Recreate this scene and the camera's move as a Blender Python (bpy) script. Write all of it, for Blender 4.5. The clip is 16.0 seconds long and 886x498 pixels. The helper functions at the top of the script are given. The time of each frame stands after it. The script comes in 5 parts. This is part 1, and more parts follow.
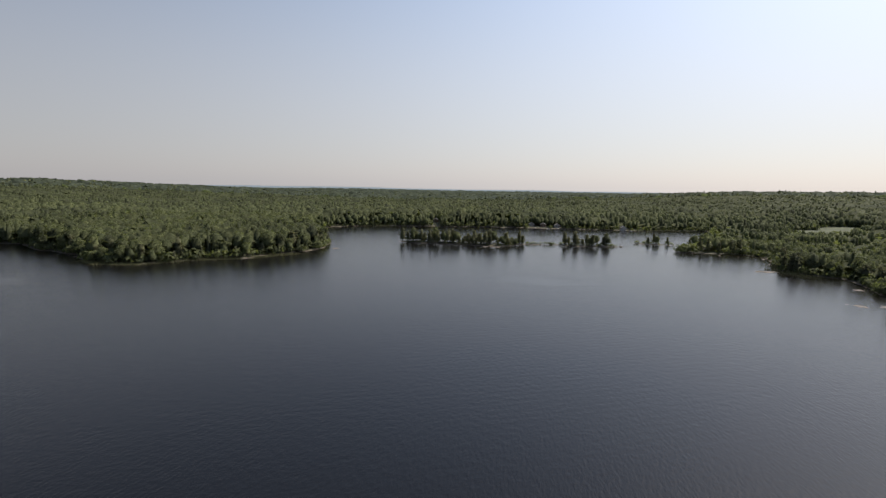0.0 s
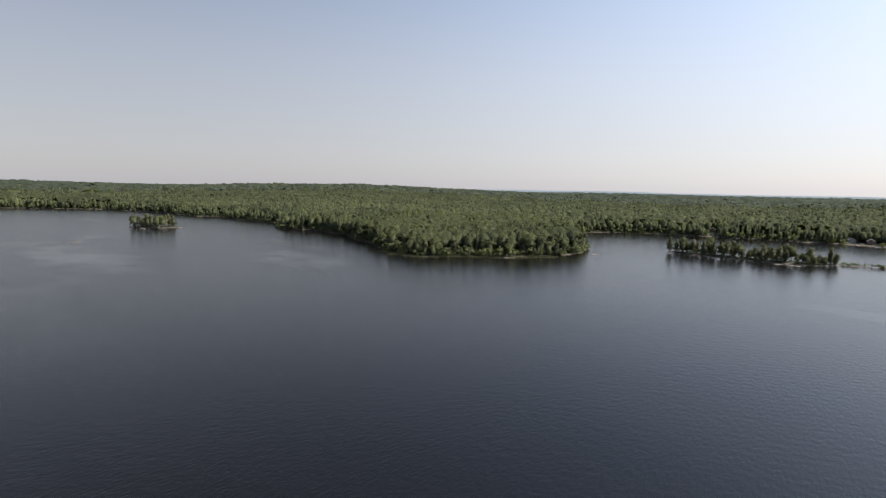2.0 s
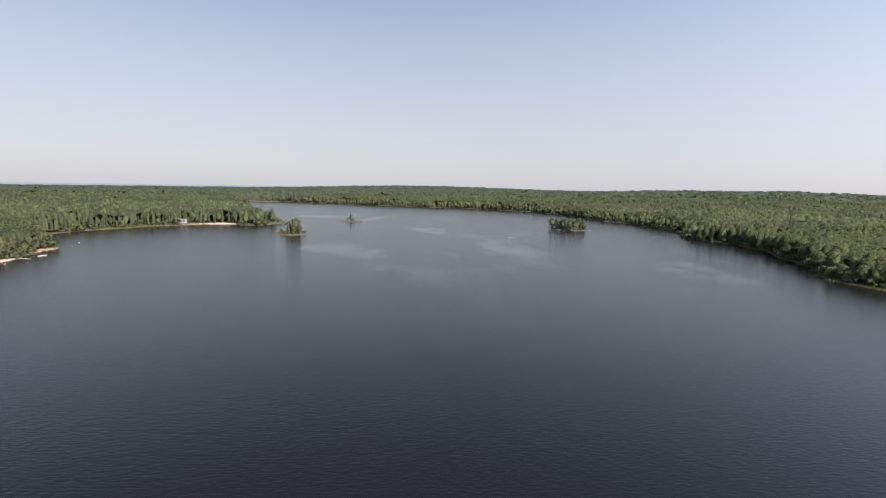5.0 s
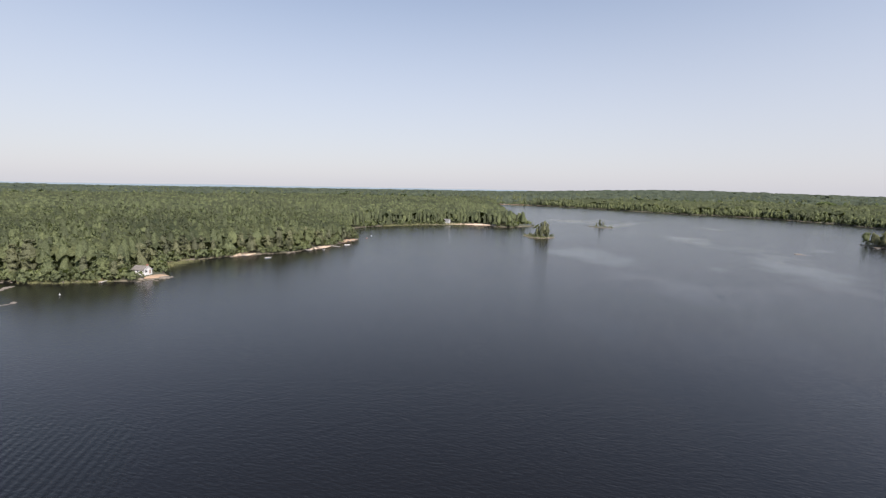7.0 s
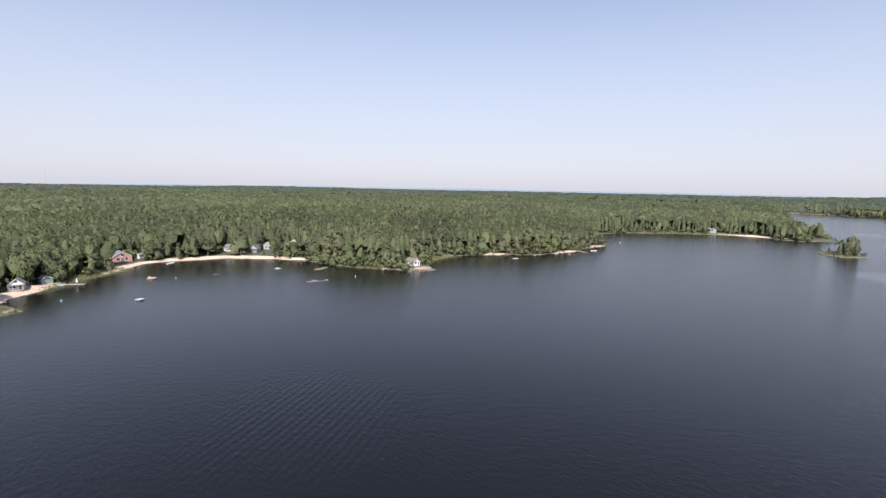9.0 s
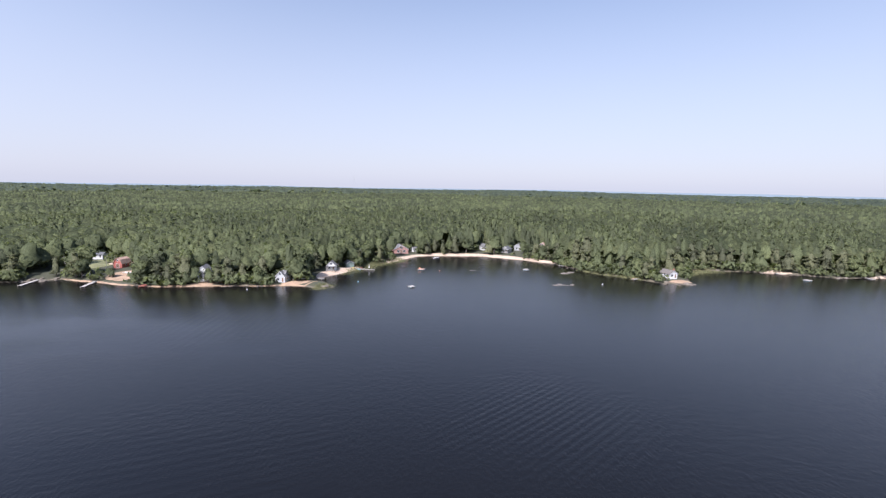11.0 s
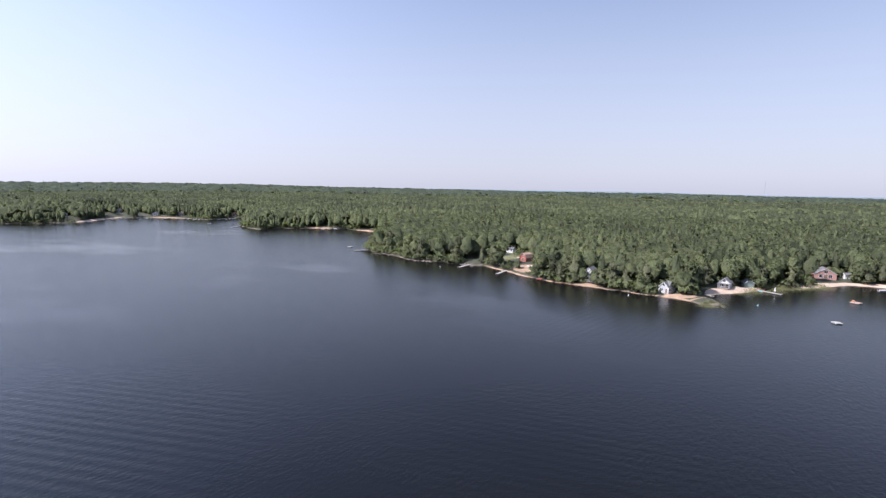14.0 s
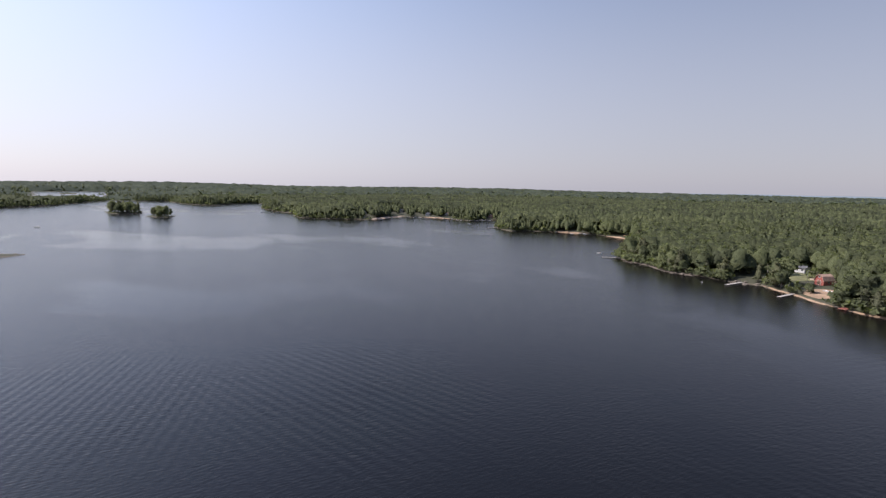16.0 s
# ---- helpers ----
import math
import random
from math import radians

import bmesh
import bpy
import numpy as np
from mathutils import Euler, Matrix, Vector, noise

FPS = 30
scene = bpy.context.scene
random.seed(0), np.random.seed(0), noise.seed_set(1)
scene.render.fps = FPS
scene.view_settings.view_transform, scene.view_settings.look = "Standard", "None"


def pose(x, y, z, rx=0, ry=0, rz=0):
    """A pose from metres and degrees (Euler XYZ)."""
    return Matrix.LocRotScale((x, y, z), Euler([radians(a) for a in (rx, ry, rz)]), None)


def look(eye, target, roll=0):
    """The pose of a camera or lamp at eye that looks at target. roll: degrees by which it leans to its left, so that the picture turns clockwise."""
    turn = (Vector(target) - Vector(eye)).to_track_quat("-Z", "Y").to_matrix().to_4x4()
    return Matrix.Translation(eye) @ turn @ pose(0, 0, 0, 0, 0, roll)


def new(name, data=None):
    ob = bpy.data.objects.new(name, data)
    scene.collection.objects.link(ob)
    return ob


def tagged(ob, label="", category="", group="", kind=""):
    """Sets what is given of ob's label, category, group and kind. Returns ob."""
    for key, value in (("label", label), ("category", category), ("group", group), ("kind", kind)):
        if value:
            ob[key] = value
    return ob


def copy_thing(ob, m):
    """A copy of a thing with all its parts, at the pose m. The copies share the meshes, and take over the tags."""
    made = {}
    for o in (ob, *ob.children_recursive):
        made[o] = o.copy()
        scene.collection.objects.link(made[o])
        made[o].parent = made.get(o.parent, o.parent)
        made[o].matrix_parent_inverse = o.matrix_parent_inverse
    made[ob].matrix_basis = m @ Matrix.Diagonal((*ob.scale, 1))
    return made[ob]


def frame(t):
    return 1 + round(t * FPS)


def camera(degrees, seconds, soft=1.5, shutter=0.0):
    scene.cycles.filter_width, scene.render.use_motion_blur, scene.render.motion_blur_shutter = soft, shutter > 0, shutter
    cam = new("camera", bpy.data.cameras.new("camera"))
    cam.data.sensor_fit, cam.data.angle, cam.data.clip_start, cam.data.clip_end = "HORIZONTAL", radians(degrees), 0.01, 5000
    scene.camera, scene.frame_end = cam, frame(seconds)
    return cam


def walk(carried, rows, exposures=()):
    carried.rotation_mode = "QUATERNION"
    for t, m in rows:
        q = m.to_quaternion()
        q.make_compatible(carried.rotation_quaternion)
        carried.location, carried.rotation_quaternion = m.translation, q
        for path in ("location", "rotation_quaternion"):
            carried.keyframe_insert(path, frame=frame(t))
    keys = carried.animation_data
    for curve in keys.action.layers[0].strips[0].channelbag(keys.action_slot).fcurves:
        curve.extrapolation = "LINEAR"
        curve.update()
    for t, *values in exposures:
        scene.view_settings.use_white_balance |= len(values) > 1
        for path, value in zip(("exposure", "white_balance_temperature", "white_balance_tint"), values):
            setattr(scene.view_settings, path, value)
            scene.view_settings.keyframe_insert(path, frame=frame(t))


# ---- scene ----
# The camera hovers 50 m above a lake and turns to its left at an even rate.
EYE = Vector((0.0, 0.0, 50.0))
TURNS = [(0.0, 0.0), (0.5, 7.37), (1.0, 14.84), (1.5, 22.25), (2.0, 29.7), (2.5, 37.22), (3.0, 44.77), (3.5, 52.31), (4.0, 59.86),
         (4.6, 68.7), (5.2, 77.4), (5.8, 85.95), (6.5, 95.82), (7.0, 102.93), (7.5, 110.02), (8.0, 117.1), (8.5, 124.15), (9.0, 131.25),
         (9.6, 139.8), (10.2, 148.4), (10.8, 156.95), (11.5, 166.98), (12.0, 174.23), (12.5, 181.46), (13.0, 188.66), (13.5, 195.85),
         (14.0, 203.03), (14.5, 210.17), (15.0, 217.3), (15.5, 224.44), (16.0, 231.58)]


def ahead(yaw, pitch=-7.375):
    a, p = radians(yaw), radians(pitch)
    return EYE + Vector((-math.sin(a) * math.cos(p), math.cos(a) * math.cos(p), math.sin(p)))


cam = camera(84.12, 16.0, soft=1.34)
walk(cam, [(t, look(EYE, ahead(yaw), 1.01)) for t, yaw in TURNS],
     exposures=[(0.0, 0.22, 6750, 9), (1.0, 0.4, 6640, 9), (2.0, 0.57, 6590, 9), (3.5, 0.79, 6480, 10), (7.0, 0.96, 6420, 11), (9.0, 1.06, 6150, 13), (12.5, 1.08, 5690, 16), (14.5, 0.86, 5910, 16), (16.0, 0.49, 6220, 16)])

# ---- light: a hazy, high summer sun and its sky ----
SUN_TURN, SUN_HEIGHT = radians(51), radians(47)
sun_way = Vector((math.sin(SUN_TURN) * math.cos(SUN_HEIGHT), math.cos(SUN_TURN) * math.cos(SUN_HEIGHT), math.sin(SUN_HEIGHT)))
world = bpy.data.worlds.new("sky")
scene.world = world
world.use_nodes = True
wn, wl = world.node_tree.nodes, world.node_tree.links
sky = wn.new("ShaderNodeTexSky")
sky.sky_type, sky.sun_disc = "NISHITA", False
sky.sun_elevation, sky.sun_rotation = SUN_HEIGHT, SUN_TURN
sky.altitude, sky.air_density, sky.dust_density, sky.ozone_density = 60, 1.0, 1.0, 0.8
# summer haze whitens the sky towards the horizon
lift = wn.new("ShaderNodeSeparateXYZ")
wl.new(wn.new("ShaderNodeTexCoord").outputs["Generated"], lift.inputs[0])
haze, whiten = wn.new("ShaderNodeMapRange"), wn.new("ShaderNodeMix")
haze.inputs["From Min"].default_value, haze.inputs["From Max"].default_value = 0.0, 0.58
haze.inputs["To Min"].default_value, haze.inputs["To Max"].default_value = 0.8, 0.03
haze.interpolation_type = "SMOOTHSTEP"
wl.new(lift.outputs["Z"], haze.inputs["Value"])
whiten.data_type = "RGBA"
wl.new(haze.outputs["Result"], whiten.inputs[0])
wl.new(sky.outputs["Color"], whiten.inputs[6])
whiten.inputs[7].default_value = (4.74, 4.67, 5.1, 1)
# and the haze glows round the sun
toward, glow, lit = wn.new("ShaderNodeVectorMath"), wn.new("ShaderNodeMapRange"), wn.new("ShaderNodeVectorMath")
toward.operation, lit.operation = "DOT_PRODUCT", "SCALE"
wl.new(lift.inputs[0].links[0].from_socket, toward.inputs[0])
toward.inputs[1].default_value = sun_way
glow.inputs["From Min"].default_value, glow.inputs["From Max"].default_value = -0.3, 1.0
glow.inputs["To Min"].default_value, glow.inputs["To Max"].default_value = 0.0, 1.0
wl.new(toward.outputs["Value"], glow.inputs["Value"])
wl.new(whiten.outputs[2], lit.inputs[0])
rise, scale_up = wn.new("ShaderNodeMath"), wn.new("ShaderNodeMath")
rise.operation, scale_up.operation = "POWER", "MULTIPLY_ADD"
wl.new(glow.outputs["Result"], rise.inputs[0])
rise.inputs[1].default_value = 1.8
wl.new(rise.outputs[0], scale_up.inputs[0])
scale_up.inputs[1].default_value, scale_up.inputs[2].default_value = 0.84, 0.76
wl.new(scale_up.outputs[0], lit.inputs["Scale"])
wl.new(lit.outputs[0], wn["Background"].inputs["Color"])
wn["Background"].inputs["Strength"].default_value = 0.1
sun = new("sun", bpy.data.lights.new("sun", "SUN"))
sun.data.energy, sun.data.angle, sun.data.color = 4.2, radians(0.6), (1.0, 0.95, 0.88)
sun.matrix_world = look(sun_way * 900, (0, 0, 0))


# ---- materials ----
def material(name, roughness=0.8):
    """A new node material: its nodes, its links and its Principled shader."""
    m = bpy.data.materials.new(name)
    m.use_nodes = True
    n, l = m.node_tree.nodes, m.node_tree.links
    shader = n["Principled BSDF"]
    shader.inputs["Roughness"].default_value = roughness
    return m, n, l, shader


def coords(n, l, scale=(1, 1, 1)):
    c, mp = n.new("ShaderNodeNewGeometry"), n.new("ShaderNodeMapping")
    mp.inputs["Scale"].default_value = scale
    l.new(c.outputs["Position"], mp.inputs["Vector"])
    return mp.outputs["Vector"]


def noise_node(n, l, vector, scale, detail=4.0, rough=0.55):
    t = n.new("ShaderNodeTexNoise")
    t.inputs["Scale"].default_value, t.inputs["Detail"].default_value, t.inputs["Roughness"].default_value = scale, detail, rough
    l.new(vector, t.inputs["Vector"])
    return t.outputs["Fac"]


def ramp(n, l, fac, stops):
    r = n.new("ShaderNodeValToRGB")
    e = r.color_ramp.elements
    while len(e) < len(stops):
        e.new(0.5)
    for k, (at, c) in enumerate(stops):
        e[k].position, e[k].color = at, (*c, 1) if len(c) == 3 else c
    l.new(fac, r.inputs["Fac"])
    return r.outputs["Color"]


def blend(n, l, fac, a, b, kind="MIX"):
    m = n.new("ShaderNodeMix")
    m.data_type, m.blend_type = "RGBA", kind
    for value, socket in ((fac, m.inputs[0]), (a, m.inputs[6]), (b, m.inputs[7])):
        if isinstance(value, bpy.types.NodeSocket):
            l.new(value, socket)
        else:
            socket.default_value = value
    return m.outputs[2]


def calc(n, l, kind, a, b=0.0):
    m = n.new("ShaderNodeMath")
    m.operation = kind
    for value, socket in ((a, m.inputs[0]), (b, m.inputs[1])):
        if isinstance(value, bpy.types.NodeSocket):
            l.new(value, socket)
        else:
            socket.default_value = value
    return m.outputs[0]


def bump(n, l, height, strength, distance, onto):
    b = n.new("ShaderNodeBump")
    b.inputs["Strength"].default_value, b.inputs["Distance"].default_value = strength, distance
    l.new(height, b.inputs["Height"])
    l.new(b.outputs["Normal"], onto.inputs["Normal"])
    return b


def plain(name, colour, roughness=0.7, grain=0.12, scale=3.0, metal=0.0, relief=0.02):
    """Paint, board or cloth of one colour with fine grain and larger stains."""
    m, n, l, s = material(name, roughness)
    v = coords(n, l)
    fine, broad = noise_node(n, l, v, scale * 4), noise_node(n, l, v, scale * 0.35, 2)
    f = calc(n, l, "ADD", calc(n, l, "MULTIPLY", fine, 0.5), calc(n, l, "MULTIPLY", broad, 0.5))
    lo, hi = [max(0, c * (1 - 2 * grain)) for c in colour], [min(1, c * (1 + 1.2 * grain)) for c in colour]
    l.new(ramp(n, l, f, [(0.3, lo), (0.7, hi)]), s.inputs["Base Color"])
    s.inputs["Metallic"].default_value = metal
    bump(n, l, fine, 0.4, relief, s)
    return m


def leaf_material(name, dark, mid, light, by_object, grain=2.6, ragged=0.0, clump=1.1):
    """Foliage: one tone for each tree, a small change for each spray of leaves, and light that comes through."""
    m, n, l, s = material(name, 0.6)
    if by_object:
        tone = n.new("ShaderNodeObjectInfo").outputs["Random"]
    else:
        at = n.new("ShaderNodeAttribute")
        at.attribute_name = "tint"
        tone = at.outputs["Fac"]
    spray = n.new("ShaderNodeNewGeometry").outputs["Random Per Island"]
    grove = noise_node(n, l, coords(n, l), 0.012, 3)
    f = calc(n, l, "ADD", calc(n, l, "MULTIPLY", tone, 0.65), calc(n, l, "MULTIPLY", calc(n, l, "SUBTRACT", spray, 0.35), 0.5))
    f = calc(n, l, "ADD", f, calc(n, l, "MULTIPLY", calc(n, l, "SUBTRACT", grove, 0.42), 1.0))
    twigs = noise_node(n, l, coords(n, l), grain, 3, 0.65)
    f = calc(n, l, "ADD", f, calc(n, l, "MULTIPLY", calc(n, l, "SUBTRACT", twigs, 0.5), 0.6))
    colour = ramp(n, l, f, [(0.05, dark), (0.45, mid), (0.95, light)])
    # shade between the clumps of leaves, multiplied into the colour by noise
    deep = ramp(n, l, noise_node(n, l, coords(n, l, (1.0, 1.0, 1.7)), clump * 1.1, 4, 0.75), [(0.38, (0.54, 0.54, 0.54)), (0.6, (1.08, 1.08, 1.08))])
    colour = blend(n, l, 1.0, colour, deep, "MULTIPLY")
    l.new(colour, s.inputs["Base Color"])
    s.inputs["Roughness"].default_value, s.inputs["Specular IOR Level"].default_value = 0.7, 0.03
    leafage = noise_node(n, l, coords(n, l), clump, 2, 0.6)
    bump(n, l, leafage, 0.4, 0.7 / clump, s)
    tr, mix = n.new("ShaderNodeBsdfTranslucent"), n.new("ShaderNodeMixShader")
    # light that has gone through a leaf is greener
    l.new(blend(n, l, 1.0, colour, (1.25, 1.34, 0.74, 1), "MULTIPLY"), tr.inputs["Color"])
    mix.inputs["Fac"].default_value = 0.42
    l.new(s.outputs[0], mix.inputs[1])
    l.new(tr.outputs[0], mix.inputs[2])
    surface = mix.outputs[0]
    if ragged:
        # gaps between the twigs
        gap, open_air = n.new("ShaderNodeMixShader"), n.new("ShaderNodeBsdfTransparent")
        hole = noise_node(n, l, coords(n, l, (1.0, 1.0, 1.3)), ragged, 1, 0.5)
        l.new(calc(n, l, "LESS_THAN", hole, 0.35), gap.inputs["Fac"])
        l.new(surface, gap.inputs[1])
        l.new(open_air.outputs[0], gap.inputs[2])
        surface = gap.outputs[0]
    l.new(surface, n["Material Output"].inputs["Surface"])
    return m


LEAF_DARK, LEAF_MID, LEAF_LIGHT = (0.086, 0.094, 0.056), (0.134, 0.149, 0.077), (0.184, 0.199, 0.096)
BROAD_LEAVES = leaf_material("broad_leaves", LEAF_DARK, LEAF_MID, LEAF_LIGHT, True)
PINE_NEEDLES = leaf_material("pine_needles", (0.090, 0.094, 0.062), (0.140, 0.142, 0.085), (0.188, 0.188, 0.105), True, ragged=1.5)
# bluer than the nearer woods: the haze of distance put into the leaf colour
REMOTE_LEAVES = leaf_material("hazy_remote_leaves", (0.080, 0.096, 0.070), (0.120, 0.138, 0.092), (0.164, 0.179, 0.111), False, 0.25, 0, 0.2)
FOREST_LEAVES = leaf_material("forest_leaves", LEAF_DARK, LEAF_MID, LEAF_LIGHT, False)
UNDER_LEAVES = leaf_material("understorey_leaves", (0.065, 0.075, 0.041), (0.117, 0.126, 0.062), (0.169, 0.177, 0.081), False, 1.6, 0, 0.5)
BARK = plain("bark", (0.085, 0.068, 0.055), 0.95, 0.3, 2.0, relief=0.05)

# lake water: dark, nearly opaque, rippled by a light wind and smooth in slicks
WATER, n, l, s = material("lake_water", 0.05)
s.inputs["Base Color"].default_value = (0.0058, 0.0052, 0.0051, 1)
s.inputs["IOR"].default_value = 1.333
v = coords(n, l)
# slicks: long pale patches where the wind leaves the water smooth
patches = noise_node(n, l, coords(n, l, (0.55, 1.0, 1.0)), 0.011, 4, 0.6)
calm = noise_node(n, l, v, 0.0032, 2)
smooth_water = calc(n, l, "ADD", patches, calc(n, l, "MULTIPLY", calc(n, l, "SUBTRACT", calm, 0.5), 0.7))
slick = ramp(n, l, smooth_water, [(0.6, (1, 1, 1)), (0.71, (0.5, 0.5, 0.5))])
def along(x, y):
    """How far a place lies along a line on the lake."""
    d = n.new("ShaderNodeVectorMath")
    d.operation = "DOT_PRODUCT"
    d.inputs[1].default_value = (x, y, 0)
    l.new(v, d.inputs[0])
    return d.outputs["Value"]


def crests(turn, stretch):
    """Coordinates whose x runs across wave crests that lie at this turn, and whose y runs along them."""
    a, both = radians(turn), n.new("ShaderNodeCombineXYZ")
    l.new(along(math.sin(a), -math.cos(a)), both.inputs["X"])
    l.new(along(math.cos(a) * stretch, math.sin(a) * stretch), both.inputs["Y"])
    return both.outputs[0]


# fine wind ripples, broader chop, and trains of old wakes: turn of the crests, wave length, x, y, reach and height
TRAINS = ((12, 2.8, 98, -42, 50, 0.24), (-27, 2.5, 130, -2, 50, 0.22), (25, 1.9, -58, -88, 30, 0.2), (5, 2.6, 20, -84, 40, 0.1), (70, 3.0, 12, -185, 34, 0.18), (15, 2.6, 30, 130, 80, 0.04))
small = noise_node(n, l, crests(80, 0.3), 1.7, 2, 0.6)
cross = noise_node(n, l, crests(24, 0.4), 1.5, 2, 0.6)
chop = noise_node(n, l, v, 0.45, 2)
h = calc(n, l, "ADD", calc(n, l, "MULTIPLY", small, 0.5), calc(n, l, "MULTIPLY", chop, 0.2))
h = calc(n, l, "ADD", h, calc(n, l, "MULTIPLY", cross, 0.16))
for turn, length, x, y, wide, high in TRAINS:
    waves = n.new("ShaderNodeTexWave")
    waves.bands_direction = "X"
    waves.inputs["Scale"].default_value, waves.inputs["Distortion"].default_value = 0.314 / length, 1.6
    waves.inputs["Detail"].default_value, waves.inputs["Detail Scale"].default_value = 2.0, 0.25
    l.new(crests(turn, 0.35), waves.inputs["Vector"])
    away = n.new("ShaderNodeVectorMath")
    away.operation = "DISTANCE"
    l.new(v, away.inputs[0])
    away.inputs[1].default_value = (x, y, 0)
    reach = calc(n, l, "DIVIDE", away.outputs["Value"], wide)
    reach = calc(n, l, "ADD", reach, calc(n, l, "SUBTRACT", noise_node(n, l, crests(turn, 0.4), 0.05, 2), 0.5))
    trains = ramp(n, l, reach, [(0.35, (high, high, high)), (1.0, (0, 0, 0))])
    h = calc(n, l, "ADD", h, calc(n, l, "MULTIPLY", waves.outputs["Fac"], trains))
h = calc(n, l, "MULTIPLY", h, slick)
bump(n, l, h, 0.62, 0.3, s)
l.new(calc(n, l, "SUBTRACT", calc(n, l, "MULTIPLY", slick, 0.24), 0.07), s.inputs["Roughness"])

# ---- the plan of the shore, in metres round the camera's foot ----
HIDDEN_BAY = [(1106, 71), (1000, 140), (800, 190), (600, 170), (500, 90), (440, 44), (430, 31), (421, 17), (413, 26), (395, 62), (330, 130), (262, 200), (232, 228)]
EAST_SHORE = [(215, 236), (222, 249), (228, 264), (233, 277), (228, 285), (222, 291), (214, 295), (214, 306), (226, 330), (243, 361), (237, 375), (222, 382), (200, 386), (187, 392), (211, 415), (266, 494), (330, 600)]
NORTH_SHORE = [(268, 587), (220, 585), (181, 592), (147, 593), (108, 601), (46, 604), (-17, 600), (-59, 599), (-99, 590), (-128, 568), (-143, 540), (-140, 480)]
OAK_POINT = [(-112, 434), (-93, 411), (-94, 377), (-100, 360), (-113, 343), (-122, 333), (-129, 322), (-142, 318), (-158, 313), (-169, 300), (-182, 292), (-203, 290),
             (-221, 300), (-241, 320), (-263, 333), (-282, 339), (-300, 352), (-322, 372), (-335, 371), (-361, 382), (-380, 384), (-404, 381), (-415, 374), (-447, 395)]
FAR_SHORE = [(-478, 428), (-489, 426), (-509, 428), (-541, 433), (-563, 436), (-612, 446), (-659, 435), (-721, 442), (-813, 448), (-904, 435), (-963, 401),
             (-1025, 364), (-1064, 318), (-1080, 266), (-1120, 220), (-1160, 172), (-1220, 130), (-1255, 80), (-1300, 45), (-1346, -20), (-1378, -75), (-1388, -130), (-1386, -164)]
SAND_POINT = [(-1300, -155), (-1196, -147), (-924, -99), (-676, -51), (-638, -26), (-629, -38), (-609, -52), (-608, -76), (-628, -86), (-627, -112), (-612, -144), (-597, -175),
              (-566, -201), (-545, -215), (-520, -226), (-470, -215)]
PINE_SHORE = [(-441, -195), (-413, -174), (-388, -179), (-358, -175), (-331, -182), (-318, -184), (-306, -197), (-289, -210), (-275, -220), (-264, -226), (-253, -231),
              (-238, -227), (-229, -214), (-215, -197), (-207, -198), (-199, -202), (-196, -212), (-191, -222), (-185, -233), (-180, -247), (-180, -262), (-177, -276)]
BEACH_BAY = [(-168, -293), (-157, -307), (-145, -319), (-128, -324), (-111, -329), (-100, -328), (-84, -312), (-68, -302), (-56, -295), (-52, -285), (-33, -270), (-25, -258),
             (-30, -242), (-24, -237), (-18, -244), (-13, -247)]
COTTAGE_SHORE = [(2, -249), (16, -253), (32, -257), (48, -260), (65, -269), (75, -278), (86, -285), (95, -292), (105, -290), (111, -290), (130, -293), (142, -290),
                 (151, -293), (163, -302), (177, -308), (185, -309), (201, -322), (208, -341), (230, -390), (262, -446)]
SOUTH_COVES = [(283, -449), (312, -459), (328, -450), (346, -446), (362, -433), (376, -424), (384, -402), (404, -409), (437, -429), (481, -481), (533, -527), (533, -470),
               (572, -470), (621, -453), (638, -412), (623, -382), (611, -352), (639, -317), (662, -293), (683, -276)]
WEST_SHORE = [(719, -286), (788, -310), (825, -304), (881, -305), (964, -316), (1080, -362), (1200, -388), (1179, -331), (1105, -264), (1140, -239), (1205, -219), (1341, -220),
              (1370, -162), (1390, -140), (1397, -110), (1334, -64), (1250, -24), (1175, -4), (1136, 28)]
LAKE = (HIDDEN_BAY + EAST_SHORE + NORTH_SHORE + OAK_POINT + FAR_SHORE + SAND_POINT + PINE_SHORE + BEACH_BAY + COTTAGE_SHORE + SOUTH_COVES + WEST_SHORE)
ISLANDS = {
    "long": [(-39, 436), (-27, 425), (8, 418), (30, 411), (55, 413), (72, 425), (87, 425), (100, 426), (114, 417), (133, 416), (162, 420), (135, 425), (112, 430), (85, 429),
             (70, 432), (50, 428), (10, 433), (-18, 437)],
    "low": [(175, 451), (186, 441), (201, 438), (216, 435), (205, 444), (190, 452)],
    "lone_pine": [(-514, -34), (-494, -26), (-487, -14), (-500, -1), (-514, -2), (-522, -18)],
    "islet": [(-674, 38), (-658, 46), (-651, 58), (-656, 72), (-664, 66), (-668, 52)],
    "round": [(-552, 286), (-526, 287), (-512, 300), (-508, 318), (-524, 321), (-545, 305)],
    "twin": [(905, -61), (872, -66), (860, -86), (880, -108), (905, -100), (915, -80)],
    "small_twin": [(793, -100), (770, -107), (762, -121), (778, -134), (795, -125), (802, -112)],
}
PONDS = [[(1420, 28), (1430, -20), (1470, -50), (1700, -110), (2000, -145), (2450, -160), (2420, -60), (2380, 58), (1700, 44)], [(2060, -18), (2040, -60), (2200, -68), (2220, -22)],
         [(2100, -330), (2250, -230), (2650, -230), (2700, -330), (2400, -400)],
         [(2500, -1380), (2600, -1620), (3000, -1850), (3150, -1700), (2900, -1480)]]
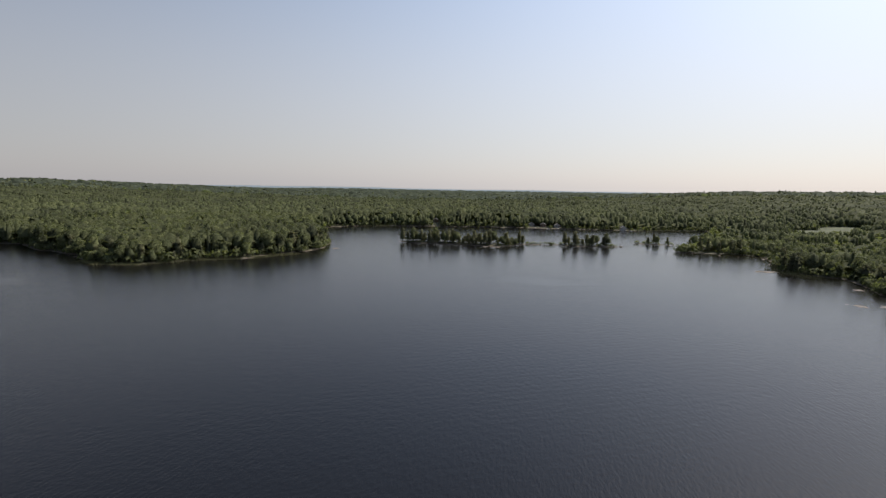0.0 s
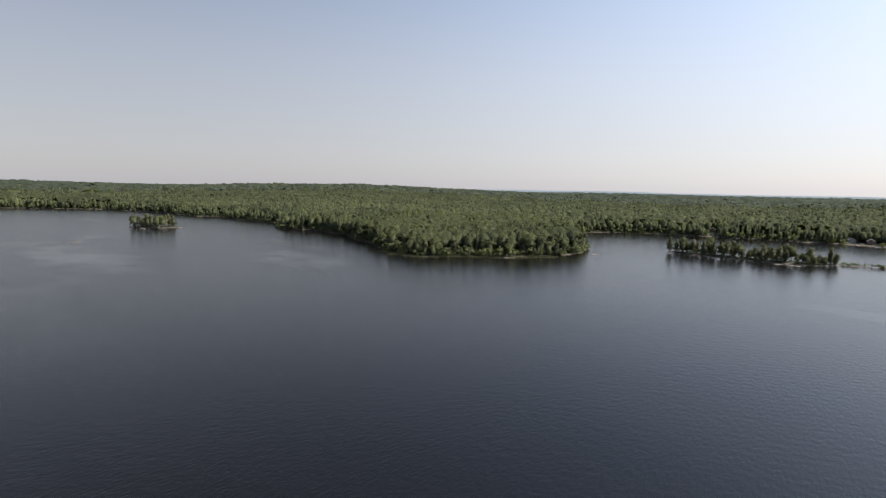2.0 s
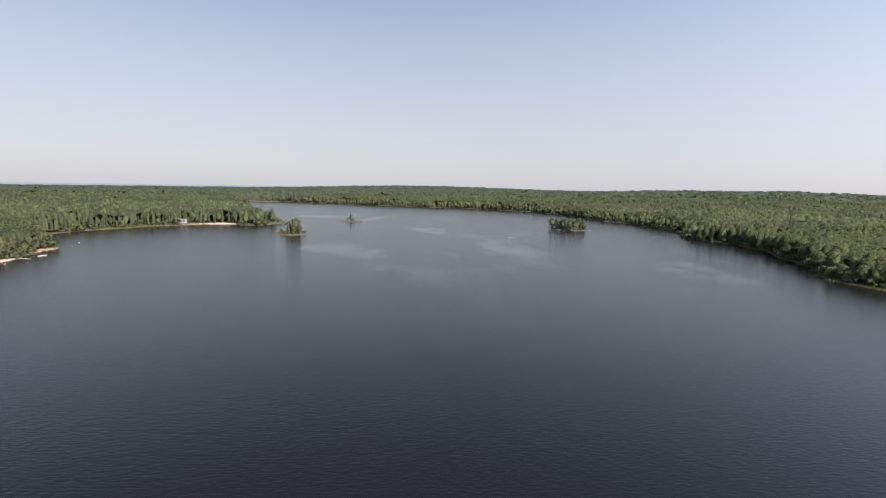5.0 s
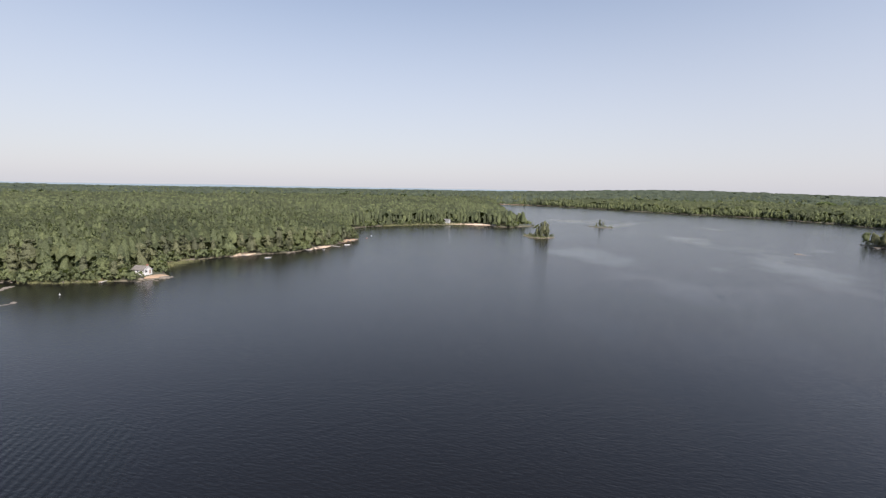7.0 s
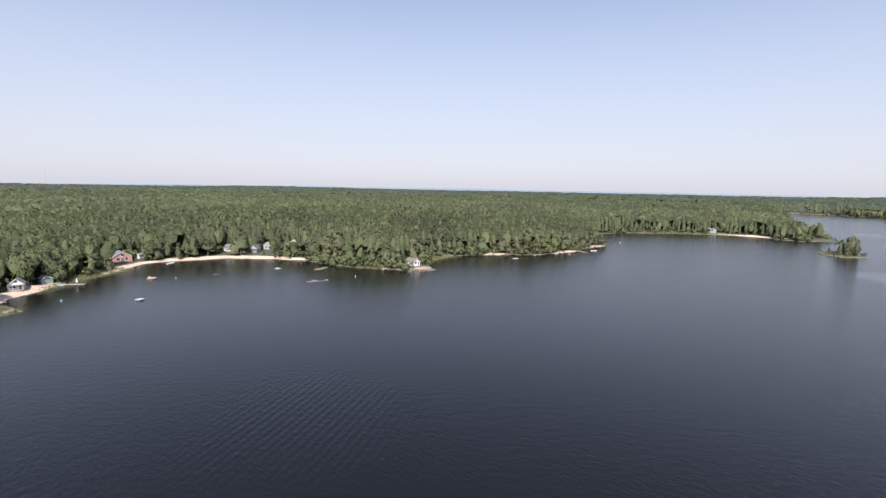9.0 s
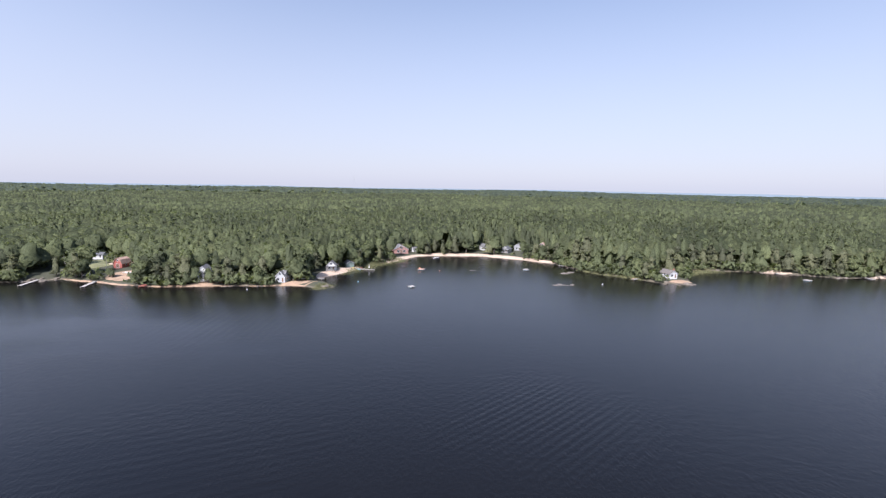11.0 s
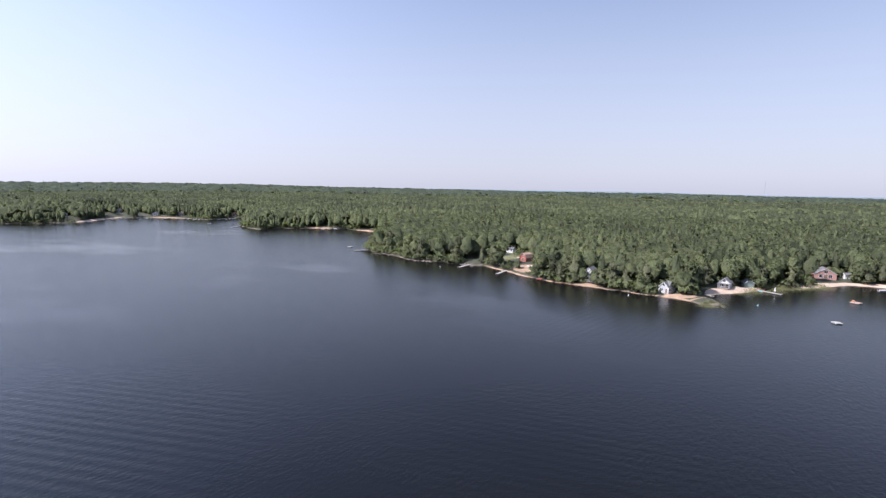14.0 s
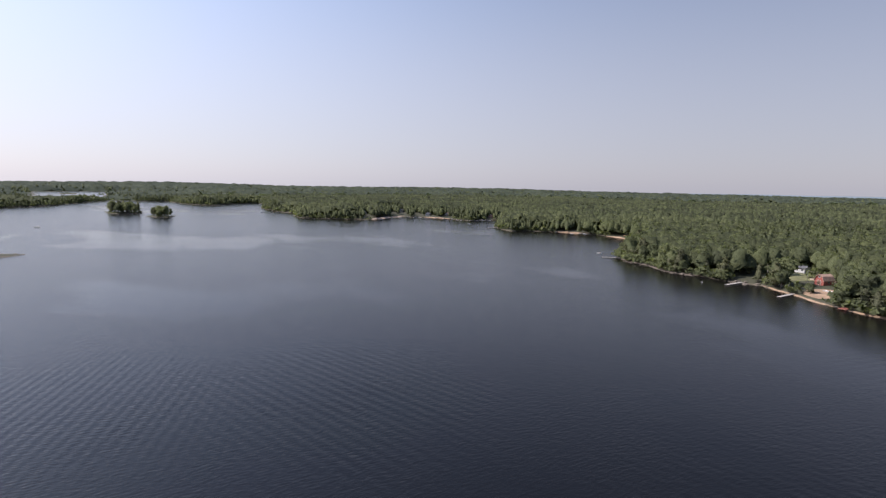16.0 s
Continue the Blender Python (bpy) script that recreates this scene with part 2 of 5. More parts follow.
# hills: turn to the left of the first view, distance, height, half width
HILLS = [(41, 1750, 18, 420), (30, 2300, 8, 500), (52, 2600, 8, 600), (79, 3700, 22, 480), (68, 3900, 14, 700), (325, 1650, 13, 500), (338, 1900, 3, 420), (316, 1700, 10, 500),
         (2, 2300, -12, 900), (352, 1500, -8, 500), (148, 3600, 9, 500), (118, 2800, -6, 900), (237, 2700, 14, 500), (262, 3300, 27, 520), (224, 2300, 6, 500), (268, 1900, -7, 500),
         (300, 2500, 12, 900), (196, 2300, 5, 600)]
REACH = 4850.0


def roughened(points, seed=0):
    """The outline with steps finer near the middle of the lake, and the small coves and stones' unevenness of a real shore."""
    rng, out = random.Random(seed), []
    for k, a in enumerate(points):
        b = points[(k + 1) % len(points)]
        a, b = Vector(a), Vector(b)
        span = (b - a).length
        step = max(1.6, 0.008 * (a + b).length / 2)
        count = max(1, round(span / step))
        side = Vector((b.y - a.y, a.x - b.x)).normalized()
        for j in range(count):
            p = a.lerp(b, j / count)
            wob = min(span * 0.12, 0.012 * p.length) * noise.noise((p.x * 0.05, p.y * 0.05, seed)) + 0.9 * noise.noise((p.x * 0.3, p.y * 0.3, 7.0)) + rng.uniform(-0.25, 0.25)
            out.append(p + side * (wob if j else wob * 0.5))
    return np.array([tuple(p) for p in out])


OUTLINES = [roughened(LAKE)] + [roughened(p, seed=3) for p in ISLANDS.values()] + [roughened(p, seed=5) for p in PONDS]
ROUGH_OUTLINES = [np.array(p, float) for p in (LAKE, *ISLANDS.values(), *PONDS)]


def shore_distance(xy, outlines):
    """Metres to the nearest shore, more than 0 on land and less than 0 on the water."""
    xy = np.asarray(xy, float)
    near, wet = np.full(len(xy), 1e9), np.zeros(len(xy), bool)
    a = np.concatenate(outlines)
    b = np.concatenate([np.roll(o, -1, 0) for o in outlines])
    d = b - a
    dd = (d ** 2).sum(1) + 1e-9
    for at in range(0, len(xy), 4000):
        p = xy[at:at + 4000]
        off = p[:, None] - a[None]
        u = ((off * d).sum(2) / dd).clip(0, 1)
        near[at:at + 4000] = ((off - u[..., None] * d) ** 2).sum(2).min(1) ** 0.5
        up = (a[None, :, 1] > p[:, None, 1]) != (b[None, :, 1] > p[:, None, 1])
        cross = a[None, :, 0] + (p[:, None, 1] - a[None, :, 1]) * d[None, :, 0] / np.where(d[None, :, 1] == 0, 1e-9, d[None, :, 1])
        wet[at:at + 4000] = (up & (p[:, None, 0] < cross)).sum(1) % 2 == 1
    return np.where(wet, -near, near)


def swell(xy, size, seed):
    """Smooth rolling noise from a few crossing waves, about -1 to 1."""
    rng = np.random.RandomState(seed)
    out = np.zeros(len(xy))
    for _ in range(7):
        a, ph, s = rng.uniform(0, 6.28), rng.uniform(0, 6.28), size * rng.uniform(0.6, 1.6)
        out += np.sin((xy[:, 0] * np.cos(a) + xy[:, 1] * np.sin(a)) * 6.28 / s + ph)
    return out / 3.5


def marsh_land(xy):
    """1 in the middle of the flat eastern marsh, 0 well away from it."""
    return np.exp(-(((xy[:, 0] - 350) / 170) ** 4 + ((xy[:, 1] - 450) / 190) ** 4))


def ground_height(xy, ds):
    xy = np.asarray(xy, float)
    inland = np.maximum(ds, 0)
    z = 0.7 * (1 - np.exp(-inland / 1.8)) + 0.5 * (1 - np.exp(-inland / 12)) + 6.5 * (1 - np.exp(-inland / 120))
    z += (1 - np.exp(-inland / 90)) * 1.6 * swell(xy, 420, 4) + (1 - np.exp(-inland / 400)) * 2.5 * swell(xy, 1500, 9)
    z += (1 - np.exp(-inland / 5)) * 0.25 * swell(xy, 23, 2)
    z *= 1 - 0.85 * marsh_land(xy)
    for turn, far, high, wide in HILLS:
        a = radians(turn)
        g = np.exp(-((xy[:, 0] + math.sin(a) * far) ** 2 + (xy[:, 1] - math.cos(a) * far) ** 2) / (2 * wide ** 2))
        z += high * g * (1 - np.exp(-inland / 250))
    far = np.clip((np.hypot(xy[:, 0], xy[:, 1]) - 2000) / 2800, 0, 1)
    z -= 19 * far * far * (3 - 2 * far)
    return np.where(ds > 0, z, -np.minimum(5.0, 0.22 * -ds))


def mesh_from(name, verts, faces, mat, smooth=False):
    me = bpy.data.meshes.new(name)
    me.from_pydata([tuple(v) for v in verts], [], [tuple(f) for f in faces])
    me.materials.append(mat)
    if smooth:
        me.shade_smooth()
    me.update()
    return me


# ground material: forest floor inland, a pale stony and sandy rim at the water
GROUND, n, l, s = material("forest_floor_and_shore", 0.95)
v = coords(n, l)
fine, broad = noise_node(n, l, v, 1.5, 5), noise_node(n, l, v, 0.08, 3)
floor_colour = blend(n, l, broad, ramp(n, l, fine, [(0.3, (0.03, 0.034, 0.018)), (0.7, (0.06, 0.065, 0.028))]), ramp(n, l, fine, [(0.3, (0.035, 0.032, 0.02)), (0.7, (0.07, 0.06, 0.035))]))
rim_colour = ramp(n, l, noise_node(n, l, v, 0.5, 4), [(0.35, (0.06, 0.055, 0.03)), (0.55, (0.12, 0.095, 0.065)), (0.75, (0.2, 0.16, 0.12))])
rim = n.new("ShaderNodeAttribute")
rim.attribute_name = "rim"
edge = calc(n, l, "MULTIPLY", rim.outputs["Fac"], calc(n, l, "ADD", 0.35, noise_node(n, l, v, 0.13, 3)))
edge = ramp(n, l, edge, [(0.3, (0, 0, 0)), (0.5, (1, 1, 1))])
l.new(blend(n, l, edge, floor_colour, rim_colour), s.inputs["Base Color"])
bump(n, l, fine, 0.6, 0.15, s)


def build_ground():
    from mathutils.geometry import delaunay_2d_cdt
    rng = np.random.RandomState(5)
    pts, edges = [], []
    for o in OUTLINES:
        start = len(pts)
        pts += [tuple(p) for p in o]
        edges += [(start + k, start + (k + 1) % len(o)) for k in range(len(o))]
    for o in OUTLINES:
        t = np.roll(o, -1, 0) - np.roll(o, 1, 0)
        side = np.stack([t[:, 1], -t[:, 0]], 1) / (np.linalg.norm(t, axis=1, keepdims=True) + 1e-9)
        for off, every in ((2.2, 1), (-3.0, 2), (6.0, 2), (-9, 3), (14.0, 3)):
            for sign in (1, -1):
                pts += [tuple(p) for p in (o + sign * off * side)[::every] if abs(off) < 7 or np.hypot(*p) < 900]
    for r in np.exp(np.linspace(math.log(60), math.log(REACH), 120)):
        turns = np.linspace(0, 2 * math.pi, 180, endpoint=False) + rng.uniform(0, 0.03)
        jig = 1 + rng.uniform(-0.012, 0.012, len(turns)) * (r < 4000)
        pts += [tuple(p) for p in np.stack([-np.sin(turns) * r * jig, np.cos(turns) * r * jig], 1)]
    verts, _, tris, *_ = delaunay_2d_cdt([Vector(p) for p in pts], edges, [], 0, 1e-3)
    xy = np.array([tuple(p) for p in verts])
    ds = shore_distance(xy, OUTLINES)
    z = np.where(np.abs(ds) < 0.02, 0.0, ground_height(xy, ds))
    me = mesh_from("ground", np.column_stack([xy, z]), tris, GROUND, True)
    me.attributes.new("rim", "FLOAT", "POINT").data.foreach_set("value", np.exp(-np.maximum(ds, 0) / 1.6).astype(np.float32))
    return tagged(new("ground", me), "wooded lake land with a stony pale rim", "ground", kind="structure")


build_ground()
bm = bmesh.new()
bmesh.ops.create_circle(bm, cap_ends=True, segments=96, radius=3200)
me = bpy.data.meshes.new("water")
bm.to_mesh(me)
bm.free()
me.materials.append(WATER)
tagged(new("water", me), "dark calm lake water with light wind ripples", "water", kind="structure")


# ---- trees ----
def tufts(centres, normals, soft, size, rng, sides=3, dome=0.35):
    """Sprays of leaves: uneven little blades, one at each centre, that face along the normals. Vertices, triangles, and normals that
    follow the bough as a whole."""
    k = len(centres)
    nrm = normals + rng.normal(0, 0.45, (k, 3))
    nrm /= np.linalg.norm(nrm, axis=1, keepdims=True) + 1e-9
    helper = np.where(np.abs(nrm[:, 2:3]) < 0.9, np.array([[0, 0, 1.0]]), np.array([[1.0, 0, 0]]))
    u = np.cross(nrm, helper)
    u /= np.linalg.norm(u, axis=1, keepdims=True)
    w = np.cross(nrm, u)
    ang = np.linspace(0, 2 * math.pi, sides, endpoint=False)[None] + rng.uniform(0, 6.28, (k, 1)) + rng.uniform(-0.35, 0.35, (k, sides))
    rad = (size if np.isscalar(size) else np.asarray(size)[:, None]) * rng.uniform(0.7, 1.15, (k, sides))
    ring = centres[:, None] + u[:, None] * (np.cos(ang) * rad)[..., None] + w[:, None] * (np.sin(ang) * rad)[..., None] - nrm[:, None] * (rad * rng.uniform(0.0, dome, (k, sides)))[..., None]
    tri = (np.arange(k)[:, None] * sides + [0, 1, 2])
    if sides == 4:
        tri = np.concatenate([tri, np.arange(k)[:, None] * 4 + [0, 2, 3]])
    soft = soft + rng.normal(0, 0.36, soft.shape)
    return ring.reshape(-1, 3), tri, np.repeat(soft, sides, 0)


def crown_points(kind, rng, count, floor=0.0):
    """Where the sprays of a tree 1 m high sit and which way they face: rounded boughs of a broadleaf, or the flat tiers of a pine."""
    lobes = []
    if kind == "broad":
        for j in range(rng.randint(8, 12)):
            a, q = rng.uniform(0, 6.28), rng.uniform(0, 1)
            z = 0.2 + 0.64 * q
            out = (0.26 - 0.2 * max(0, q - 0.4)) * rng.uniform(0.5, 1.0)
            r = rng.uniform(0.12, 0.2)
            lobes.append((np.array([math.cos(a) * out, math.sin(a) * out, z]), np.array([r, r, r * rng.uniform(0.7, 1.0)])))
        lobes.append((np.array([0, 0, 0.83]), np.array([0.15, 0.15, 0.15])))
    else:
        lean = rng.uniform(-0.04, 0.04, 2)
        for j in range(rng.randint(13, 18)):
            q = rng.uniform(0.12, 1.0)
            a = j * 2.4 + rng.uniform(-0.5, 0.5)
            out = (0.26 * (1.02 - q) ** 0.55 + 0.02) * rng.uniform(0.5, 1.1)
            r = rng.uniform(0.07, 0.12) * (1.25 - 0.6 * q)
            lobes.append((np.array([math.cos(a) * out + lean[0] * q, math.sin(a) * out + lean[1] * q, 0.02 + 0.94 * q]), np.array([r, r, r * 0.4])))
    high_lobes = [k for k, (c, _) in enumerate(lobes) if c[2] > floor] or [len(lobes) - 1]
    pick = np.array(high_lobes)[rng.randint(0, len(high_lobes), count)]
    way = rng.normal(0, 1, (count, 3))
    way[:, 2] = np.abs(way[:, 2]) * np.where(rng.uniform(0, 1, count) < 0.8, 1, -0.6)
    way /= np.linalg.norm(way, axis=1, keepdims=True)
    c, r = np.array([a for a, _ in lobes])[pick], np.array([b for _, b in lobes])[pick]
    nrm = way / r
    nrm /= np.linalg.norm(nrm, axis=1, keepdims=True)
    at = c + way * r * rng.uniform(0.75, 1.05, (count, 1))
    whole = at - (0, 0, 0.45)
    whole /= np.linalg.norm(whole, axis=1, keepdims=True) + 1e-9
    return at, nrm, nrm * 0.45 + whole * 0.4 + (0, 0, 0.35), lobes


def crown_shell(kind, lobes, rng, round_about, rings, floor=0.0, scale=0.9):
    """The closed leafy body of a crown 1 m high: it follows the boughs of a broadleaf, or the tiers of a pine. Vertices, triangles, normals."""
    turn = (np.arange(round_about)[None] + rng.uniform(-0.3, 0.3, (rings, round_about)) + 0.5 * (np.arange(rings)[:, None] % 2)) * 2 * math.pi / round_about
    if kind == "broad":
        middle = np.array([0, 0, 0.48])
        rise = np.radians(np.linspace(-52 if floor < 0.3 else 2, 66, rings))[:, None] + rng.uniform(-0.1, 0.1, turn.shape)
        way = np.stack([np.cos(rise) * np.cos(turn), np.cos(rise) * np.sin(turn), np.sin(rise)], -1).reshape(-1, 3)
        way = np.concatenate([way, [[0.05, 0.02, 1.0]]])
        reach = np.full(len(way), 0.21)
        for c, r in lobes:
            off, d = (middle - c) / r, way / r
            qa, qb, qc = (d * d).sum(1), (off * d).sum(1), (off * off).sum() - 1
            disc = qb * qb - qa * qc
            reach = np.maximum(reach, np.where(disc > 0, (-qb + np.sqrt(np.maximum(disc, 0))) / qa, 0))
        v = middle + way * (reach * scale * rng.uniform(0.9, 1.06, len(way)))[:, None]
    else:
        low = max(0.16, floor)
        q = np.linspace(low, 0.86, rings)[:, None] + rng.uniform(-0.03, 0.03, turn.shape)
        out = (0.27 * (1.02 - q) ** 0.5 + 0.01) * rng.uniform(0.65, 1.2, turn.shape) * np.where(np.arange(rings) % 2, 0.85, 1.0)[:, None] * scale
        v = np.concatenate([np.stack([np.cos(turn) * out, np.sin(turn) * out, q], -1).reshape(-1, 3), [[0.02, 0.03, 0.95]]])
    tri = []
    for k in range(rings - 1):
        for j in range(round_about):
            a, b = k * round_about + j, k * round_about + (j + 1) % round_about
            tri += [(a, b, b + round_about), (a, b + round_about, a + round_about)]
    last = (rings - 1) * round_about
    tri += [(last + j, last + (j + 1) % round_about, len(v) - 1) for j in range(round_about)]
    tri = np.array(tri)
    face = np.cross(v[tri[:, 1]] - v[tri[:, 0]], v[tri[:, 2]] - v[tri[:, 0]])
    nrm = np.zeros_like(v)
    for k in range(3):
        np.add.at(nrm, tri[:, k], face)
    nrm /= np.linalg.norm(nrm, axis=1, keepdims=True) + 1e-9
    out_way = v - (0, 0, 0.4)
    out_way /= np.linalg.norm(out_way, axis=1, keepdims=True) + 1e-9
    return v, tri, nrm * 0.5 + out_way * 0.3 + (0, 0, 0.4)


def joined(*pieces):
    """Several sets of vertices, triangles and normals as one."""
    at, vs, ts, ns = 0, [], [], []
    for v, t, nn in pieces:
        vs.append(v), ts.append(t + at), ns.append(nn)
        at += len(v)
    return np.concatenate(vs), np.concatenate(ts), np.concatenate(ns)


def limb(bm, a, b, ra, rb, sides=6):
    """A tapered round limb from a to b."""
    a, b = Vector(a), Vector(b)
    turn = (b - a).to_track_quat("Z", "Y").to_matrix()
    rings = [[bm.verts.new(p + turn @ Vector((math.cos(t) * r, math.sin(t) * r, 0))) for t in np.linspace(0, 2 * math.pi, sides, endpoint=False)] for p, r in ((a, ra), (b, rb))]
    for k in range(sides):
        bm.faces.new((rings[0][k], rings[0][(k + 1) % sides], rings[1][(k + 1) % sides], rings[1][k]))
    bm.faces.new(rings[1])


def tree_meshes(kind, seed, count=540):
    """Trunk with limbs, and crown, of a tree 10 m high."""
    rng = np.random.RandomState(seed)
    c, nrm, soft, lobes = crown_points(kind, rng, count)
    size = rng.uniform(0.3, 0.58, count) * (1.0 if kind == "broad" else 0.9)
    shell = crown_shell(kind, lobes, rng, 10, 5, scale=0.88 if kind == "broad" else 0.7)
    verts, tri, soft = joined((shell[0] * 10, shell[1], shell[2]), tufts(c * 10, nrm, soft, size, rng))
    crown = mesh_from("crown", verts, tri, BROAD_LEAVES if kind == "broad" else PINE_NEEDLES, True)
    crown.normals_split_custom_set_from_vertices(soft / np.linalg.norm(soft, axis=1, keepdims=True))
    bm = bmesh.new()
    bends = [Vector((rng.uniform(-0.12, 0.12) * k, rng.uniform(-0.12, 0.12) * k, z)) for k, z in enumerate((-0.4, 2.5, 5.5, 9.0))]
    for k, (ra, rb) in enumerate(((0.24, 0.19), (0.19, 0.14), (0.14, 0.04))):
        limb(bm, bends[k], bends[k + 1], ra, rb)
    for p, _ in lobes[:9]:
        p = Vector(p) * 10
        foot = max(1.5, p.z - (1.8 if kind == "broad" else 0.3))
        limb(bm, (0, 0, foot), p, 0.07, 0.02, 4)
    trunk = bpy.data.meshes.new("trunk")
    bm.to_mesh(trunk)
    bm.free()
    trunk.materials.append(BARK)
    return trunk, crown


def make_tree(kind, seed):
    top = new("pine_tree" if kind == "pine" else "broadleaf_tree")
    for name, me in zip(("trunk", "crown"), tree_meshes(kind, seed)):
        new(name, me).parent = top
    label = "tall white pine with layered dark green boughs" if kind == "pine" else "leafy broadleaf tree with a rounded mid-green crown"
    return tagged(top, label, "tree", "shoreline trees")


TREES = {"pine": [make_tree("pine", 40 + k) for k in range(6)], "broad": [make_tree("broad", 70 + k) for k in range(6)]}
# open ground, without trees: x, y and radius
CLEARINGS = [(-8, -252, 7), (28, -267, 4), (-36, -279, 9), (-47, -288, 5), (74, -306, 13), (70, -285, 9), (92, -335, 12), (-92, -336, 8), (-103, -341, 5), (-157, -335, 6), (-168, -318, 6), (-180, -325, 6),
             (-196, -317, 4), (-209, -207, 9), (-626, -135, 10), (-572, -230, 8), (98, -305, 8), (60, -300, 8), (110, -330, 9), (425, 27, 17), (-630, -40, 15), (440, 566, 30), (484, 590, 28), (402, 540, 22), (356, 500, 16), (-24, -243, 10), (-86, -338, 7), (-211, -206, 11)]

# open lanes from houses down to the water: x, y to x, y, and half width
LANES = [(74, -308, 66, -268, 7), (93, -338, 79, -290, 4.5), (84, -318, 100, -312, 8), (104, -312, 108, -292, 5), (-92, -338, -84, -310, 6), (-158, -337, -147, -320, 5), (-168, -320, -156, -304, 5), (-182, -326, -166, -298, 4),
         (-197, -318, -186, -300, 2.5), (-35, -278, -28, -258, 6.5), (-629, -140, -608, -136, 5), (-574, -234, -556, -208, 5), (-10, 642, -9, 600, 5), (110, 612, 108, 598, 6), (124, 608, 122, 596, 6),
         (140, 603, 138, 590, 6), (217, 592, 215, 580, 6), (702, -440, 636, -410, 6), (692, -458, 634, -425, 6), (672, -467, 624, -450, 7), (630, -468, 600, -450, 7), (605, -488, 585, -465, 6), (640, -425, 614, -360, 8), (578, -470, 620, -455, 5), (552, -531, 530, -505, 5),
         (678, -379, 618, -352, 5), (340, -460, 335, -445, 5), (283, -460, 280, -445, 4), (-103, -343, -97, -326, 3.5), (-47, -292, -51, -284, 5), (27.5, -263, 26.5, -257, 4.5)]


def is_open(xy, margin=0.0):
    """Whether a place lies in a clearing or an open lane."""
    hit = np.zeros(len(xy), bool)
    for x, y, rad in CLEARINGS:
        hit |= np.hypot(xy[:, 0] - x, xy[:, 1] - y) < rad + margin
    for x0, y0, x1, y1, rad in LANES:
        dx, dy = x1 - x0, y1 - y0
        u = (((xy[:, 0] - x0) * dx + (xy[:, 1] - y0) * dy) / (dx * dx + dy * dy)).clip(0, 1)
        hit |= np.hypot(xy[:, 0] - x0 - u * dx, xy[:, 1] - y0 - u * dy) < rad + margin
    return hit


def scatter(inner, outer, step, seed, outlines, clear=1.0):
    """Uneven rows of places for trees on the land between two distances from the lake's middle."""
    rng = np.random.RandomState(seed)
    k = np.arange(-outer, outer, step)
    xy = np.stack(np.meshgrid(k, k), -1).reshape(-1, 2)
    xy = xy + rng.uniform(-0.42, 0.42, xy.shape) * step
    r = np.hypot(xy[:, 0], xy[:, 1])
    xy = xy[(r >= inner) & (r < outer)]
    ds = shore_distance(xy, outlines)
    keep = ds > clear
    keep &= ~is_open(xy)
    xy, ds = xy[keep], ds[keep]
    keep = thinned(xy, rng)
    xy, ds = xy[keep], ds[keep]
    return xy, ds, ground_height(xy, ds), rng


def stature(xy):
    """How tall the trees grow: the marshy east shore bears lower ones, and each stand differs a little."""
    marsh = marsh_land(xy)
    west = np.exp(-(((xy[:, 0] - 1450) / 420) ** 2 + ((xy[:, 1] + 20) / 230) ** 2))
    knoll = np.exp(-(((xy[:, 0] - 1300) / 60) ** 2 + ((xy[:, 1] + 42) / 26) ** 2))
    return (1 + 0.6 * knoll) * (1 - 0.4 * marsh) * (1 - 0.4 * west) * (1 + 0.12 * swell(xy, 170, 17) + 0.06 * swell(xy, 60, 18))


def thinned(xy, rng):
    """Leaves out trees in the open marsh of the east shore."""
    marsh = marsh_land(xy)
    return rng.uniform(0, 1, len(xy)) > 0.88 * marsh * (swell(xy, 90, 23) > -0.2)


def pine_share(xy):
    """Pines stand round the beach bay and along the western shore; oaks and maples on the northern and the southern points."""
    pines = np.exp(-(((xy[:, 0] + 380) / 420) ** 2 + ((xy[:, 1] + 240) / 260) ** 2))
    oaks = np.exp(-(((xy[:, 0] + 200) / 190) ** 2 + ((xy[:, 1] - 400) / 170) ** 2)) + np.exp(-(((xy[:, 0] - 170) / 110) ** 2 + ((xy[:, 1] + 340) / 90) ** 2))
    return np.clip(0.36 + 0.5 * pines - 0.3 * oaks - 0.25 * marsh_land(xy) + 0.35 * swell(xy, 260, 31), 0.05, 0.92)


def forest(name, parts, label, leaves=FOREST_LEAVES):
    """Joins many crowns into one mesh."""
    verts, tris, tints, softs, at = [], [], [], [], 0
    for v, t, c, soft in parts:
        softs.append(soft)
        verts.append(v)
        tris.append(t + at)
        tints.append(c)
        at += len(v)
    verts, tris, tints = np.concatenate(verts), np.concatenate(tris), np.concatenate(tints)
    me = bpy.data.meshes.new(name)
    me.vertices.add(len(verts))
    me.vertices.foreach_set("co", verts.astype(np.float32).ravel())
    me.loops.add(tris.size)
    me.loops.foreach_set("vertex_index", tris.astype(np.int32).ravel())
    me.polygons.add(len(tris))
    me.polygons.foreach_set("loop_start", np.arange(0, tris.size, 3, dtype=np.int32))
    me.update(calc_edges=True)
    me.attributes.new("tint", "FLOAT", "POINT").data.foreach_set("value", tints.astype(np.float32))
    me.materials.append(leaves)
    if softs[0] is None:
        return tagged(new(name, me), label, "forest", kind="stuff")
    me.shade_smooth()
    softs = np.concatenate(softs)
    me.normals_split_custom_set_from_vertices(softs / np.linalg.norm(softs, axis=1, keepdims=True))
    return tagged(new(name, me), label, "forest", kind="stuff")


